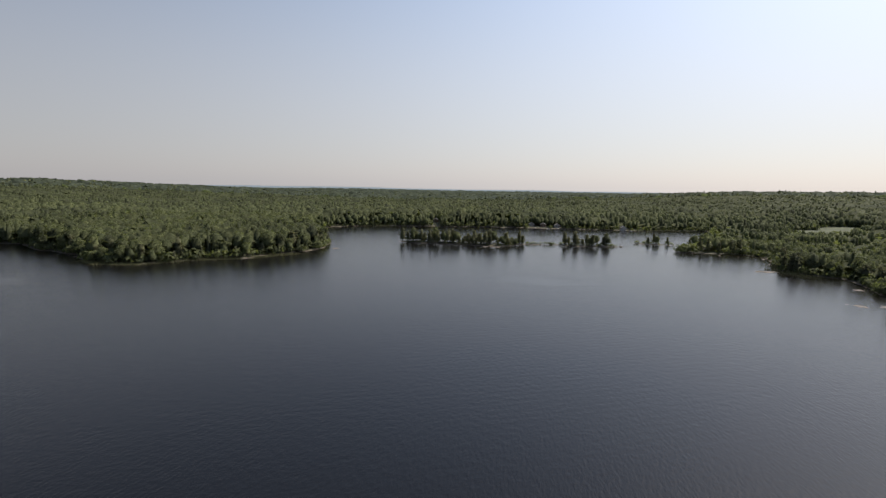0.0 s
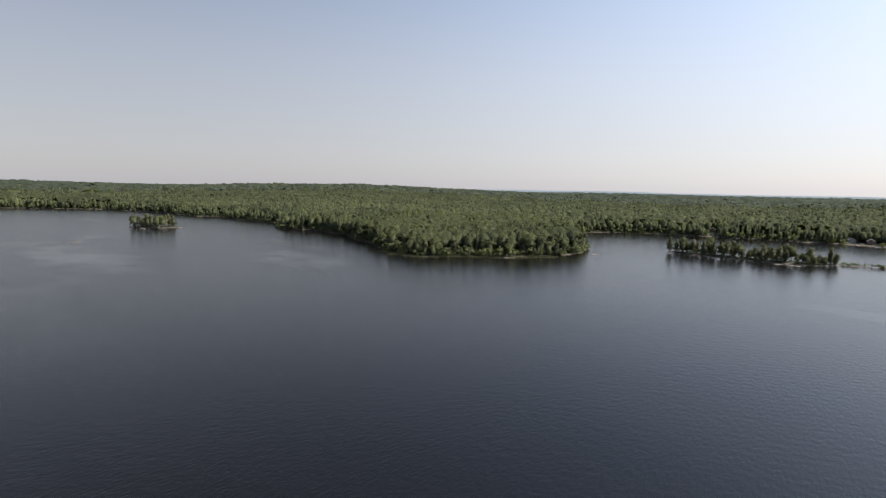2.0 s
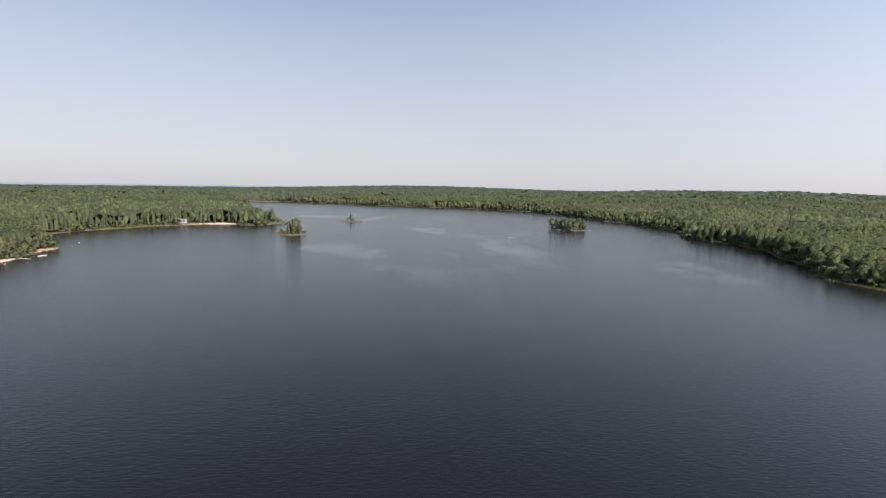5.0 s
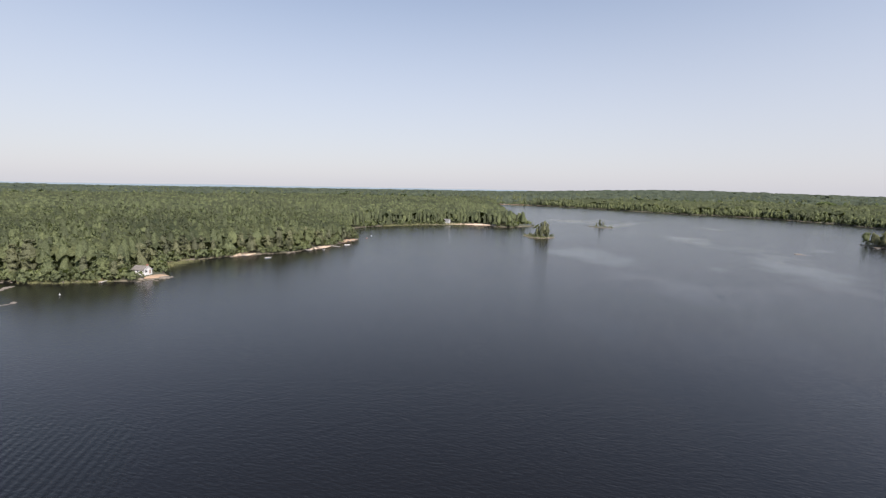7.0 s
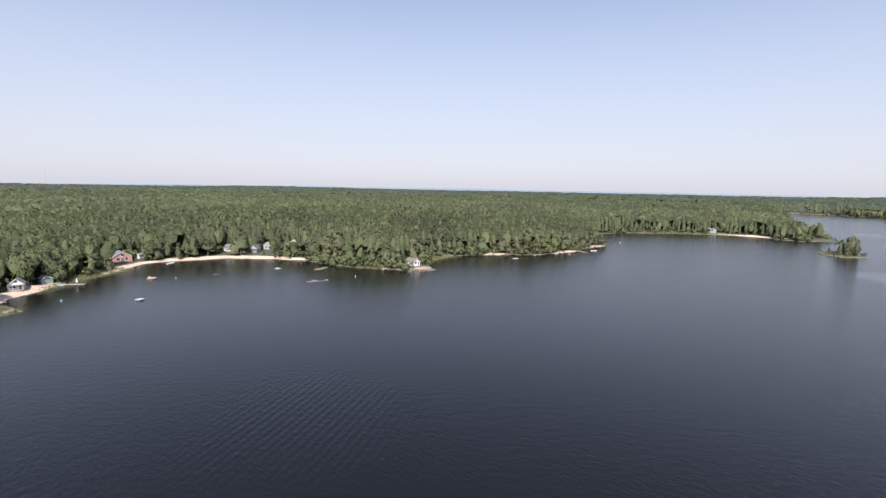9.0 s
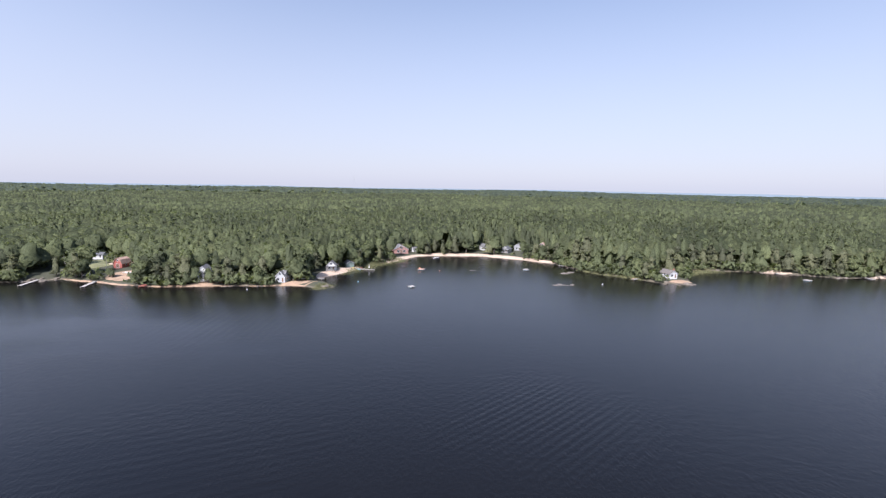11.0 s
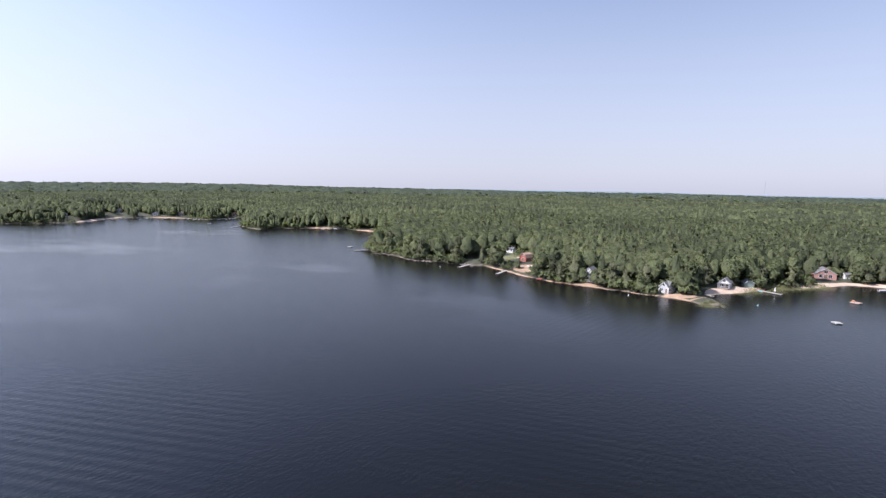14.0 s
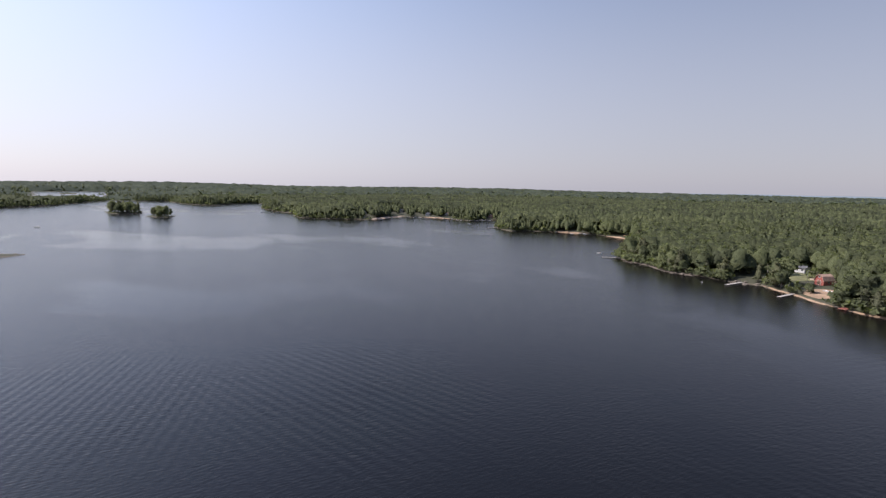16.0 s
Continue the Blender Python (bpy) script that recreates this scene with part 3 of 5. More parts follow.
def woods(xy, z, rng, sprays, tuft_size, high, spread=1.0, floor=0.0, body=(9, 4), broad=1.0, grow=None):
    """The crowns of a wood, a leafy body with some sprays each, drawn from a small store of shapes."""
    shapes = []
    for k in range(16):
        kind = "pine" if k % 2 else "broad"
        c, nrm, soft, lobes = crown_points(kind, rng, max(sprays, 1), floor)
        v, t, soft_body = crown_shell(kind, lobes, rng, *body, floor, (0.8 if kind == "pine" else 0.87) if sprays > 16 else 0.97)
        pieces = [(v * (spread, spread, 1), t, soft_body)]
        if sprays:
            pieces.append(tufts(c * (spread, spread, 1), nrm, soft, tuft_size / 17 * rng.uniform(0.75, 1.2, sprays), rng))
        shapes.append(joined(*pieces))
    share = pine_share(xy)
    is_pine = rng.uniform(0, 1, len(xy)) < share
    which = rng.randint(0, 8, len(xy)) * 2 + is_pine
    parts = []
    for k, (v, t, soft) in enumerate(shapes):
        sel = np.where(which == k)[0]
        if not len(sel):
            continue
        tall = high * stature(xy[sel]) * rng.uniform(0.86, 1.12 if k % 2 else 1.06, len(sel)) * (1.05 if k % 2 else 0.98)
        if grow is not None:
            tall = tall * grow[sel]
        wide = tall * rng.uniform(0.8, 1.15, len(sel)) * (0.7 if k % 2 else 1.0) * broad
        a = rng.uniform(0, 6.28, len(sel))
        ca, sa = np.cos(a)[:, None], np.sin(a)[:, None]
        x = (v[None, :, 0] * ca - v[None, :, 1] * sa) * wide[:, None] + xy[sel, 0][:, None]
        y = (v[None, :, 0] * sa + v[None, :, 1] * ca) * wide[:, None] + xy[sel, 1][:, None]
        zz = v[None, :, 2] * tall[:, None] + z[sel][:, None]
        pv = np.stack([x, y, zz], -1).reshape(-1, 3)
        pt = (t[None] + (np.arange(len(sel)) * len(v))[:, None, None]).reshape(-1, 3)
        tone = rng.uniform(0, 1, len(sel)) * 0.45 if k % 2 else rng.uniform(0.1, 1.05, len(sel))
        turned = np.stack([soft[None, :, 0] * ca - soft[None, :, 1] * sa, soft[None, :, 0] * sa + soft[None, :, 1] * ca, np.broadcast_to(soft[None, :, 2], x.shape)], -1).reshape(-1, 3)
        parts.append((pv, pt, np.repeat(tone, len(v)), turned))
    return parts


def plant(kind, x, y, z, tall, slim, rng):
    s = tall / 10
    t = copy_thing(TREES[kind][rng.randint(0, 6)], Matrix.Translation((x, y, z)) @ Matrix.Rotation(rng.uniform(0, 6.28), 4, "Z"))
    t.scale = (s * slim * rng.uniform(0.85, 1.2), s * slim * rng.uniform(0.85, 1.2), s)


def plant_trees():
    # the islands' own narrow pines
    rng = np.random.RandomState(21)
    for name, step, low, high in (("long", 4.0, 5, 13.5), ("low", 6.5, 5, 10), ("lone_pine", 8.0, 3, 6), ("round", 5.2, 9, 15), ("twin", 7.0, 11, 18), ("small_twin", 7.0, 9, 16)):
        o = np.array(ISLANDS[name], float)
        lo, hi = o.min(0), o.max(0)
        xy = np.stack(np.meshgrid(np.arange(lo[0], hi[0], step), np.arange(lo[1], hi[1], step)), -1).reshape(-1, 2)
        xy = xy + rng.uniform(-0.4, 0.4, xy.shape) * step
        ds = shore_distance(xy, OUTLINES)
        for (x, y), d, z in zip(xy, ds, ground_height(xy, ds)):
            gap = name == "long" and 70 < x < 103
            if d > 0.9 and not gap and rng.uniform() > 0.12:
                plant("pine" if rng.uniform() < (0.75 if name == "long" else 0.25 if "twin" in name else 0.75) else "broad", x, y, z, rng.uniform(low, high), 1.05 if name == "long" else 0.75 if name == "lone_pine" else 1.0, rng)
    for x, y, tall in ((-500, -11, 17), (-497.5, -14, 15), (-503, -8, 14), (-506, -14, 12), (-495, -18, 9), (-502, -17, 12), (-498, -8, 11), (-508, -9, 8), (-493, -14, 8), (-505, -19, 8), (-662, 55, 9), (-660, 59, 7), (-664, 51, 5)):
        plant("pine", x, y, 0.9, tall, 0.85, rng)
    xy, ds, z, rng = scatter(0, 560, 6.4, 11, OUTLINES, 1.2)
    isle = shore_distance(xy, ROUGH_OUTLINES[:1]) < 0
    xy, ds, z = xy[~isle], ds[~isle], z[~isle]
    lead = (ds < 10) & (np.hypot(xy[:, 0], xy[:, 1]) < 470)
    share, low = pine_share(xy), stature(xy)
    for k in np.where(lead)[0]:
        # thin tall pines on the stony tip of the east shore
        if math.hypot(xy[k, 0] - 215, xy[k, 1] - 392) < 42:
            if rng.uniform() < 0.6:
                plant("pine", xy[k, 0], xy[k, 1], z[k], rng.uniform(7, 13), 0.8, rng)
            continue
        plant("pine" if rng.uniform() < share[k] * 0.8 + 0.1 else "broad", xy[k, 0], xy[k, 1], z[k], rng.uniform(9.5, 17) * min(1.0, 0.55 + 0.06 * ds[k]) * low[k], 1.15, rng)
    # single trees that stand before the houses
    for x, y, tall, kind in ((21, -261, 9, "broad"), (25.5, -259.6, 7.5, "broad"), (31.5, -261, 8, "broad"), (36, -263, 14, "pine"), (17, -258, 13, "pine"), (85.5, -288, 10, "broad"), (89, -291, 9, "broad"), (57, -272, 11, "broad"),
                             (71.5, -283, 5, "broad"), (73, -285, 5, "broad"), (-175, -308, 10, "broad"), (-199, -217, 7, "broad"), (-222, -212, 8, "broad")):
        plant(kind, x, y, float(ground_height(np.array([[x, y]]), np.array([6.0]))[0]), tall, 1.25, rng)
    for kind in TREES.values():
        for t in kind:
            t.matrix_world = Matrix.Translation((-330 - 9 * random.random(), -330 + 60 * random.random(), 5))
    rest = ~lead
    edge = rest & ((ds < 24) | is_open(xy, 16.0))
    deep = rest & ~edge
    forest("forest_near", woods(xy[edge], z[edge], rng, 120, 0.66, 16.0, 1.1) + woods(xy[deep], z[deep], rng, 88, 0.66, 17.0, floor=0.34), "dense mixed wood of pines and broadleaf trees")
    for name, a, b, step, sprays, size, high, body, label in (
            ("forest_middle", 560, 850, 7.2, 9, 0.95, 17.0, (5, 3), "dense mixed wood beyond the shore"),
            ("forest_far", 850, 1400, 8.7, 1, 1.6, 16.5, (4, 2), "distant mixed forest")):
        xy, ds, z, rng = scatter(a, b, step, int(a), ROUGH_OUTLINES, 1.0)
        isle = shore_distance(xy, ROUGH_OUTLINES[:1]) < 0
        xy, ds, z = xy[~isle], ds[~isle], z[~isle]
        behind = np.degrees(np.arctan2(-xy[:, 0], xy[:, 1])) % 360
        keep = (behind < 279) | (behind > 313) | (rng.uniform(0, 1, len(xy)) < 0.2)
        # a closer row of full trees along the banks
        deep = keep & (ds >= 17) & ~is_open(xy, 14.0)
        bank, bank_ds, bank_z, _ = scatter(a, b, 5.3, int(a) + 1, ROUGH_OUTLINES, 1.0)
        behind = np.degrees(np.arctan2(-bank[:, 0], bank[:, 1])) % 360
        edge = ((bank_ds < 17) | is_open(bank, 14.0)) & (shore_distance(bank, ROUGH_OUTLINES[:1]) > 0) & ((behind < 279) | (behind > 313))
        forest(name, woods(bank[edge], bank_z[edge], rng, 20, size, high * 0.9, 1.0, 0.0, (5, 3), 1.05, (0.55 + 0.055 * bank_ds[edge]).clip(0.55, 1) * rng.uniform(0.75, 1.1, edge.sum())) + woods(xy[deep], z[deep], rng, sprays, size, high, 1.1, 0.25, body), label)
    # single taller trees that break the remote roof of leaves
    rng = np.random.RandomState(77)
    r, a = 1380 * np.exp(rng.uniform(0, 1, 13000) ** 1.2 * 0.75), rng.uniform(0, 2 * math.pi, 13000)
    xy = np.stack([-np.sin(a) * r, np.cos(a) * r], 1)
    ds = shore_distance(xy, ROUGH_OUTLINES)
    xy, ds = xy[ds > 4], ds[ds > 4]
    forest("forest_remote_trees", woods(xy, ground_height(xy, ds) + 1.5, rng, 0, 1.0, 18.5, 1.1, 0.4, (4, 2)), "taller trees among the remote forest")


def canopy(name, inner, outer, rings, spokes, top, rough, edge, foot, slope, label, leaves):
    """The closed roof of leaves of a forest too far to tell its trees apart: a sheet of small uneven tops."""
    rng = np.random.RandomState(int(inner))
    r = np.exp(np.linspace(math.log(inner), math.log(outer), rings))[:, None] * (1 + rng.uniform(-0.4, 0.4, (rings, spokes)) * math.log(outer / inner) / rings)
    t = (np.arange(spokes)[None] + rng.uniform(-0.4, 0.4, (rings, spokes)) + 0.5 * (np.arange(rings)[:, None] % 2)) * 2 * math.pi / spokes
    xy = np.stack([-np.sin(t) * r, np.cos(t) * r], -1).reshape(-1, 2)
    ds = shore_distance(xy, ROUGH_OUTLINES)
    # the roof comes down towards the banks and round the clearings
    lift = np.clip(foot + ds / slope, 0.03, 1) * (0.2 + 0.2 * sum(~is_open(xy, m) for m in (2.0, 5.0, 8.0, 11.0)))
    lift = lift * (1 - 0.8 * marsh_land(xy))
    z = ground_height(xy, ds) + lift * top * stature(xy) + rng.uniform(-rough, rough, len(xy)) * lift
    k, j = np.meshgrid(np.arange(rings - 1), np.arange(spokes), indexing="ij")
    a, b = k * spokes + j, k * spokes + (j + 1) % spokes
    quads = np.stack([a, b, b + spokes, a + spokes], -1).reshape(-1, 4)
    quads = quads[(ds[quads] > edge).all(1) & ~is_open(xy, 0.5)[quads].any(1)]
    tris = np.concatenate([quads[:, [0, 1, 2]], quads[:, [0, 2, 3]]])
    tone = rng.uniform(0, 1, len(xy)) * (0.3 + 0.5 * (rng.uniform(0, 1, len(xy)) > 0.65))
    v = np.column_stack([xy, z])
    n = np.cross(v[tris[:, 1]] - v[tris[:, 0]], v[tris[:, 2]] - v[tris[:, 0]])
    down = n[:, 2] < 0
    tris[down] = tris[down][:, ::-1]
    forest(name, [(v, tris, tone, None)], label, leaves)


plant_trees()
canopy("forest_understorey", 225, 1400, 110, 1000, 13.6, 2.2, 5.0, 0.3, 24, "closed leaf roof of the woods behind the shores", UNDER_LEAVES)
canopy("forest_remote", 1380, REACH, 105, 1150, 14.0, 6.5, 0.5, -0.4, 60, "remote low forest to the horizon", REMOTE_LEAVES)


# ---- far hills beyond the forest, haze painted in as blue and faint glow ----
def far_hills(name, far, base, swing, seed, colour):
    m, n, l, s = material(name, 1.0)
    # the haze before the hills is this pale blue and its emission
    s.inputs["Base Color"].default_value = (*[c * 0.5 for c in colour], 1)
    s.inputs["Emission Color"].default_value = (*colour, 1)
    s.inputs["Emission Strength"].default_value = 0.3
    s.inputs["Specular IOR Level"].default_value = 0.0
    turns = np.linspace(0, 2 * math.pi, 720, endpoint=False)
    ring = np.stack([-np.sin(turns), np.cos(turns)], 1)
    rng = np.random.RandomState(seed)
    top = base + sum(np.sin(turns * k + rng.uniform(0, 6.28)) * swing / (1 + k / 9) for k in (3, 5, 8, 13, 21, 34, 55)) / 2 + rng.uniform(-0.6, 0.6, 720)
    v = np.concatenate([np.column_stack([ring * (far - 160), np.full(720, -14.0)]), np.column_stack([ring * far, top]), np.column_stack([ring * (far + 60), top - 25])])
    faces = [(r * 720 + k, r * 720 + (k + 1) % 720, r * 720 + 720 + (k + 1) % 720, r * 720 + 720 + k) for r in range(2) for k in range(720)]
    tagged(new(name, mesh_from(name, v, faces, m, True)), "low blue hazy hills on the horizon", "backdrop", kind="structure")


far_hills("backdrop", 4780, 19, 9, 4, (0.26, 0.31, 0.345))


# ---- the things on the shore ----
def height_at(x, y):
    xy = np.array([[x, y]], float)
    return float(ground_height(xy, shore_distance(xy, OUTLINES))[0])


def part(name, bm, mat, parent, label=""):
    """Links a bmesh as one mesh object under a thing or a part."""
    me = bpy.data.meshes.new(name)
    bmesh.ops.recalc_face_normals(bm, faces=bm.faces)
    bm.to_mesh(me)
    bm.free()
    me.materials.append(mat)
    ob = new(name, me)
    ob.parent = parent
    return tagged(ob, label)


def box(x0, x1, y0, y1, z0, z1, bm=None, bevel=0.0):
    """A block with eased edges, added to bm."""
    bm = bm or bmesh.new()
    made = bmesh.ops.create_cube(bm, size=1)["verts"]
    for v in made:
        v.co = Vector(((x0 + x1) / 2 + v.co.x * (x1 - x0), (y0 + y1) / 2 + v.co.y * (y1 - y0), (z0 + z1) / 2 + v.co.z * (z1 - z0)))
    if bevel:
        bmesh.ops.bevel(bm, geom=list({e for v in made for e in v.link_edges}), offset=bevel, segments=1, affect="EDGES")
    return bm


def prism(profile, x0, x1, bm=None):
    """A closed profile in y and z, drawn out along x."""
    bm = bm or bmesh.new()
    a, b = [[bm.verts.new((x, y, z)) for y, z in profile] for x in (x0, x1)]
    bm.faces.new(a), bm.faces.new(b[::-1])
    for k in range(len(profile)):
        j = (k + 1) % len(profile)
        bm.faces.new((a[k], b[k], b[j], a[j]))
    return bm


def rod(a, b, ra, rb=None, sides=8, bm=None):
    bm = bm or bmesh.new()
    limb(bm, a, b, ra, rb or ra, sides)
    return bm


def stand(name, x, y, turn, label, category, group="", z=None):
    """An Empty on the ground that carries the parts of a thing. turn: degrees."""
    top = new(name)
    top.matrix_world = pose(x, y, height_at(x, y) if z is None else z, 0, 0, turn)
    return tagged(top, label, category, group)


WHITE = plain("white_paint", (0.58, 0.555, 0.53), 0.6, 0.06)
PALE = plain("pale_grey_clapboard", (0.4, 0.395, 0.39), 0.65, 0.08)
GREY_SIDING = plain("grey_siding", (0.28, 0.275, 0.27), 0.7, 0.12)
BROWN_SIDING = plain("brown_siding", (0.2, 0.12, 0.08), 0.75, 0.2)
SAGE = plain("sage_green_siding", (0.2, 0.25, 0.215), 0.7, 0.1)
ROSE_SIDING = plain("rose_red_siding", (0.36, 0.19, 0.155), 0.7, 0.12)
BARN_RED = plain("barn_red", (0.36, 0.1, 0.075), 0.7, 0.15)
SHINGLE_GREY = plain("grey_shingles", (0.145, 0.137, 0.133), 0.9, 0.2, 2.0)
SHINGLE_BROWN = plain("grey_brown_shingles", (0.135, 0.115, 0.1), 0.9, 0.2, 2.0)
BRICK = plain("chimney_brick", (0.3, 0.12, 0.08), 0.9, 0.2)
SHINGLE_DARK = plain("dark_shingles", (0.1, 0.098, 0.1), 0.9, 0.2, 2.0)
SHINGLE_TAN = plain("tan_shingles", (0.42, 0.27, 0.2), 0.9, 0.18, 2.0)
WEATHERED = plain("weathered_planks", (0.38, 0.34, 0.3), 0.9, 0.22, 2.5)
RED_PLANKS = plain("red_brown_planks", (0.3, 0.1, 0.07), 0.85, 0.2)
SAND = plain("beach_sand", (0.45, 0.335, 0.245), 0.95, 0.16, 0.8, relief=0.05)
DIRT = plain("sandy_dirt", (0.33, 0.22, 0.14), 0.95, 0.25, 0.6, relief=0.05)
LAWN = plain("lawn_grass", (0.17, 0.165, 0.075), 0.95, 0.3, 0.6, relief=0.06)
MARSH = plain("marsh_grass", (0.078, 0.088, 0.04), 0.95, 0.35, 0.12, relief=0.06)
REED = plain("reed_green", (0.15, 0.145, 0.06), 0.9, 0.3, 0.5)
STONE = plain("granite", (0.16, 0.13, 0.1), 0.9, 0.3, 0.9, relief=0.08)
BLUE_TARP = plain("blue_tarp", (0.03, 0.1, 0.5), 0.5, 0.15)
TEAL = plain("teal_plastic", (0.24, 0.42, 0.45), 0.4, 0.08)
ORANGE = plain("orange_plastic", (0.5, 0.22, 0.12), 0.4, 0.08)
YELLOW = plain("yellow_plastic", (0.75, 0.55, 0.08), 0.4, 0.08)
RED_PLASTIC = plain("red_plastic", (0.6, 0.05, 0.04), 0.4, 0.08)
STEEL = plain("galvanised_steel", (0.5, 0.5, 0.5), 0.45, 0.12, metal=0.8)
DARK_RUBBER = plain("dark_rubber", (0.02, 0.02, 0.02), 0.7, 0.2)
GLASS, n, l, s = material("window_glass", 0.05)
s.inputs["Base Color"].default_value = (0.03, 0.035, 0.04, 1)
s.inputs["IOR"].default_value = 1.5
RED_LEAVES = leaf_material("red_maple_leaves", (0.09, 0.025, 0.02), (0.14, 0.04, 0.03), (0.2, 0.07, 0.04), True)


def opening(kind, parent, side, at, z0, wide, high, half_len, half_wide):
    """A window or door set on a wall of a house: side is 'front', 'back' (gable ends) or 'left', 'right' (long walls)."""
    turn = {"front": 0, "back": 180, "left": 90, "right": -90}[side]
    out = half_len if side in ("front", "back") else half_wide
    holder = Matrix.Rotation(radians(turn), 4, "Z") @ Matrix.Translation((out, at, z0))
    t = 0.09
    bm = bmesh.new()
    for y0, y1, za, zb in ((-wide / 2 - t, wide / 2 + t, high, high + t), (-wide / 2 - t, wide / 2 + t, -t, 0), (-wide / 2 - t, -wide / 2, 0, high), (wide / 2, wide / 2 + t, 0, high)):
        box(-0.03, 0.06, y0, y1, za, zb, bm)
    if kind == "window":
        box(-0.03, 0.05, -0.03, 0.03, 0, high, bm)
    frame_ob = part(kind, bm, WHITE, parent)
    frame_ob.matrix_basis = holder
    part("pane" if kind == "window" else "panel", box(-0.03, 0.02, -wide / 2, wide / 2, 0, high), GLASS if kind == "window" else BROWN_SIDING, frame_ob)


def gable_house(name, x, y, turn, length, width, wall_high, roof_high, wall_mat, roof_mat, label, category="house", chimney=None, porch=0.0, dormer=False, gambrel=False, group="lakeside houses",
                openings=(), side_windows=3, trim=WHITE):
    """A house with its ridge along its local x; its front gable looks along +x."""
    top = stand(name, x, y, turn, label, category, group)
    hl, hw = length / 2, width / 2
    if gambrel:
        shape = [(hw, wall_high), (hw * 0.62, wall_high + roof_high * 0.66), (0, wall_high + roof_high), (-hw * 0.62, wall_high + roof_high * 0.66), (-hw, wall_high)]
    else:
        shape = [(hw, wall_high), (0, wall_high + roof_high), (-hw, wall_high)]
    part("wall", prism([(-hw, -1.2), (hw, -1.2)] + shape, -hl, hl), wall_mat, top)
    over = 0.35
    for k in range(len(shape) - 1):
        (ya, za), (yb, zb) = shape[k], shape[k + 1]
        d = Vector((yb - ya, zb - za)).normalized()
        up = Vector((-d.y, d.x))
        if up.y < 0:
            up = -up
        if k == 0:
            ya, za = ya - d.x * over, za - d.y * over
        if k == len(shape) - 2:
            yb, zb = yb + d.x * over, zb + d.y * over
        pts = [(ya + up.x * 0.01, za + up.y * 0.01), (yb + up.x * 0.01, zb + up.y * 0.01), (yb + up.x * 0.2, zb + up.y * 0.2), (ya + up.x * 0.2, za + up.y * 0.2)]
        part("roof", prism(pts, -hl - over, hl + over), roof_mat, top)
        for xx in (-hl - over - 0.06, hl + over):
            part("bargeboard", prism([(p[0], p[1] - 0.05) for p in pts], xx, xx + 0.06), trim, top)
    for side, kind, at, z0, wide, high in openings:
        opening(kind, top, side, at, z0, wide, high, hl, hw)
    for side in ("left", "right"):
        for k in range(side_windows):
            opening("window", top, side, (k - (side_windows - 1) / 2) * length / max(side_windows, 1), 1.0, 0.9, min(1.2, wall_high - 1.3), hl, hw)
    if chimney:
        part("chimney", box(hl - 1.2, hl - 0.5, 0.3, 1.0, wall_high + roof_high * 0.4, wall_high + roof_high + 0.9, bevel=0.03), chimney, top, "brick chimney" if chimney == BRICK else "stone chimney")
    if porch:
        part("deck", box(hl, hl + porch, -hw, hw, 0.25, 0.42), WEATHERED, top)
        part("porch_roof", prism([(-hw - 0.2, wall_high - 0.25), (hw + 0.2, wall_high - 0.25), (hw + 0.2, wall_high - 0.1), (-hw - 0.2, wall_high - 0.1)], hl + 0.05, hl + porch + 0.2), roof_mat, top)
        for k in range(4):
            yy = -hw + 0.1 + k * (width - 0.2) / 3
            part("post", box(hl + porch - 0.12, hl + porch, yy - 0.06, yy + 0.06, 0.42, wall_high - 0.25), WHITE, top)
            part("footing", box(hl + porch - 0.2, hl + porch, yy - 0.12, yy + 0.12, -1.0, 0.25), STONE, top)
        part("railing", box(hl + porch - 0.08, hl + porch - 0.02, -hw, hw, 1.25, 1.33), WHITE, top)
    if dormer:
        part("dormer", prism([(-1.1, wall_high + 0.2), (1.1, wall_high + 0.2), (1.1, wall_high + roof_high * 0.45), (0, wall_high + roof_high * 0.95), (-1.1, wall_high + roof_high * 0.45)], 0, hw * 0.85), wall_mat, top).matrix_basis = Matrix.Rotation(radians(90), 4, "Z")
        part("dormer_roof", prism([(-1.35, wall_high + roof_high * 0.4), (0, wall_high + roof_high * 1.0), (1.35, wall_high + roof_high * 0.4), (1.35, wall_high + roof_high * 0.5), (0, wall_high + roof_high * 1.12), (-1.35, wall_high + roof_high * 0.5)], 0, hw * 0.9), roof_mat, top).matrix_basis = Matrix.Rotation(radians(90), 4, "Z")
    return top


FRONT = [("front", "door", 1.3, 0.1, 0.95, 2.05), ("front", "window", -1.0, 0.9, 1.3, 1.2), ("front", "window", 0.0, 3.3, 0.9, 1.1)]
BIG_FRONT = [("front", "window", -2.2, 0.6, 1.5, 1.8), ("front", "door", 0.0, 0.3, 1.7, 2.1), ("front", "window", 2.2, 0.6, 1.5, 1.8), ("front", "window", 0.0, 3.2, 1.6, 1.5)]
gable_house("cottage", -8.5, -254.8, 62, 6.0, 5.0, 2.5, 2.7, PALE, SHINGLE_GREY, "pale grey clapboard cottage with a steep grey roof", openings=FRONT, dormer=True)
gable_house("house", 28, -265.5, 80, 8.0, 6.5, 4.6, 2.6, WHITE, SHINGLE_GREY, "white two-storey house half hidden behind shore trees", openings=FRONT + [("front", "window", 1.2, 3.3, 0.9, 1.1)], porch=2.0)
gable_house("cottage", -36, -281, 75, 6.0, 5.2, 2.6, 2.3, WHITE, SHINGLE_GREY, "white cottage with a porch above the sandy shore", openings=FRONT, porch=2.2)
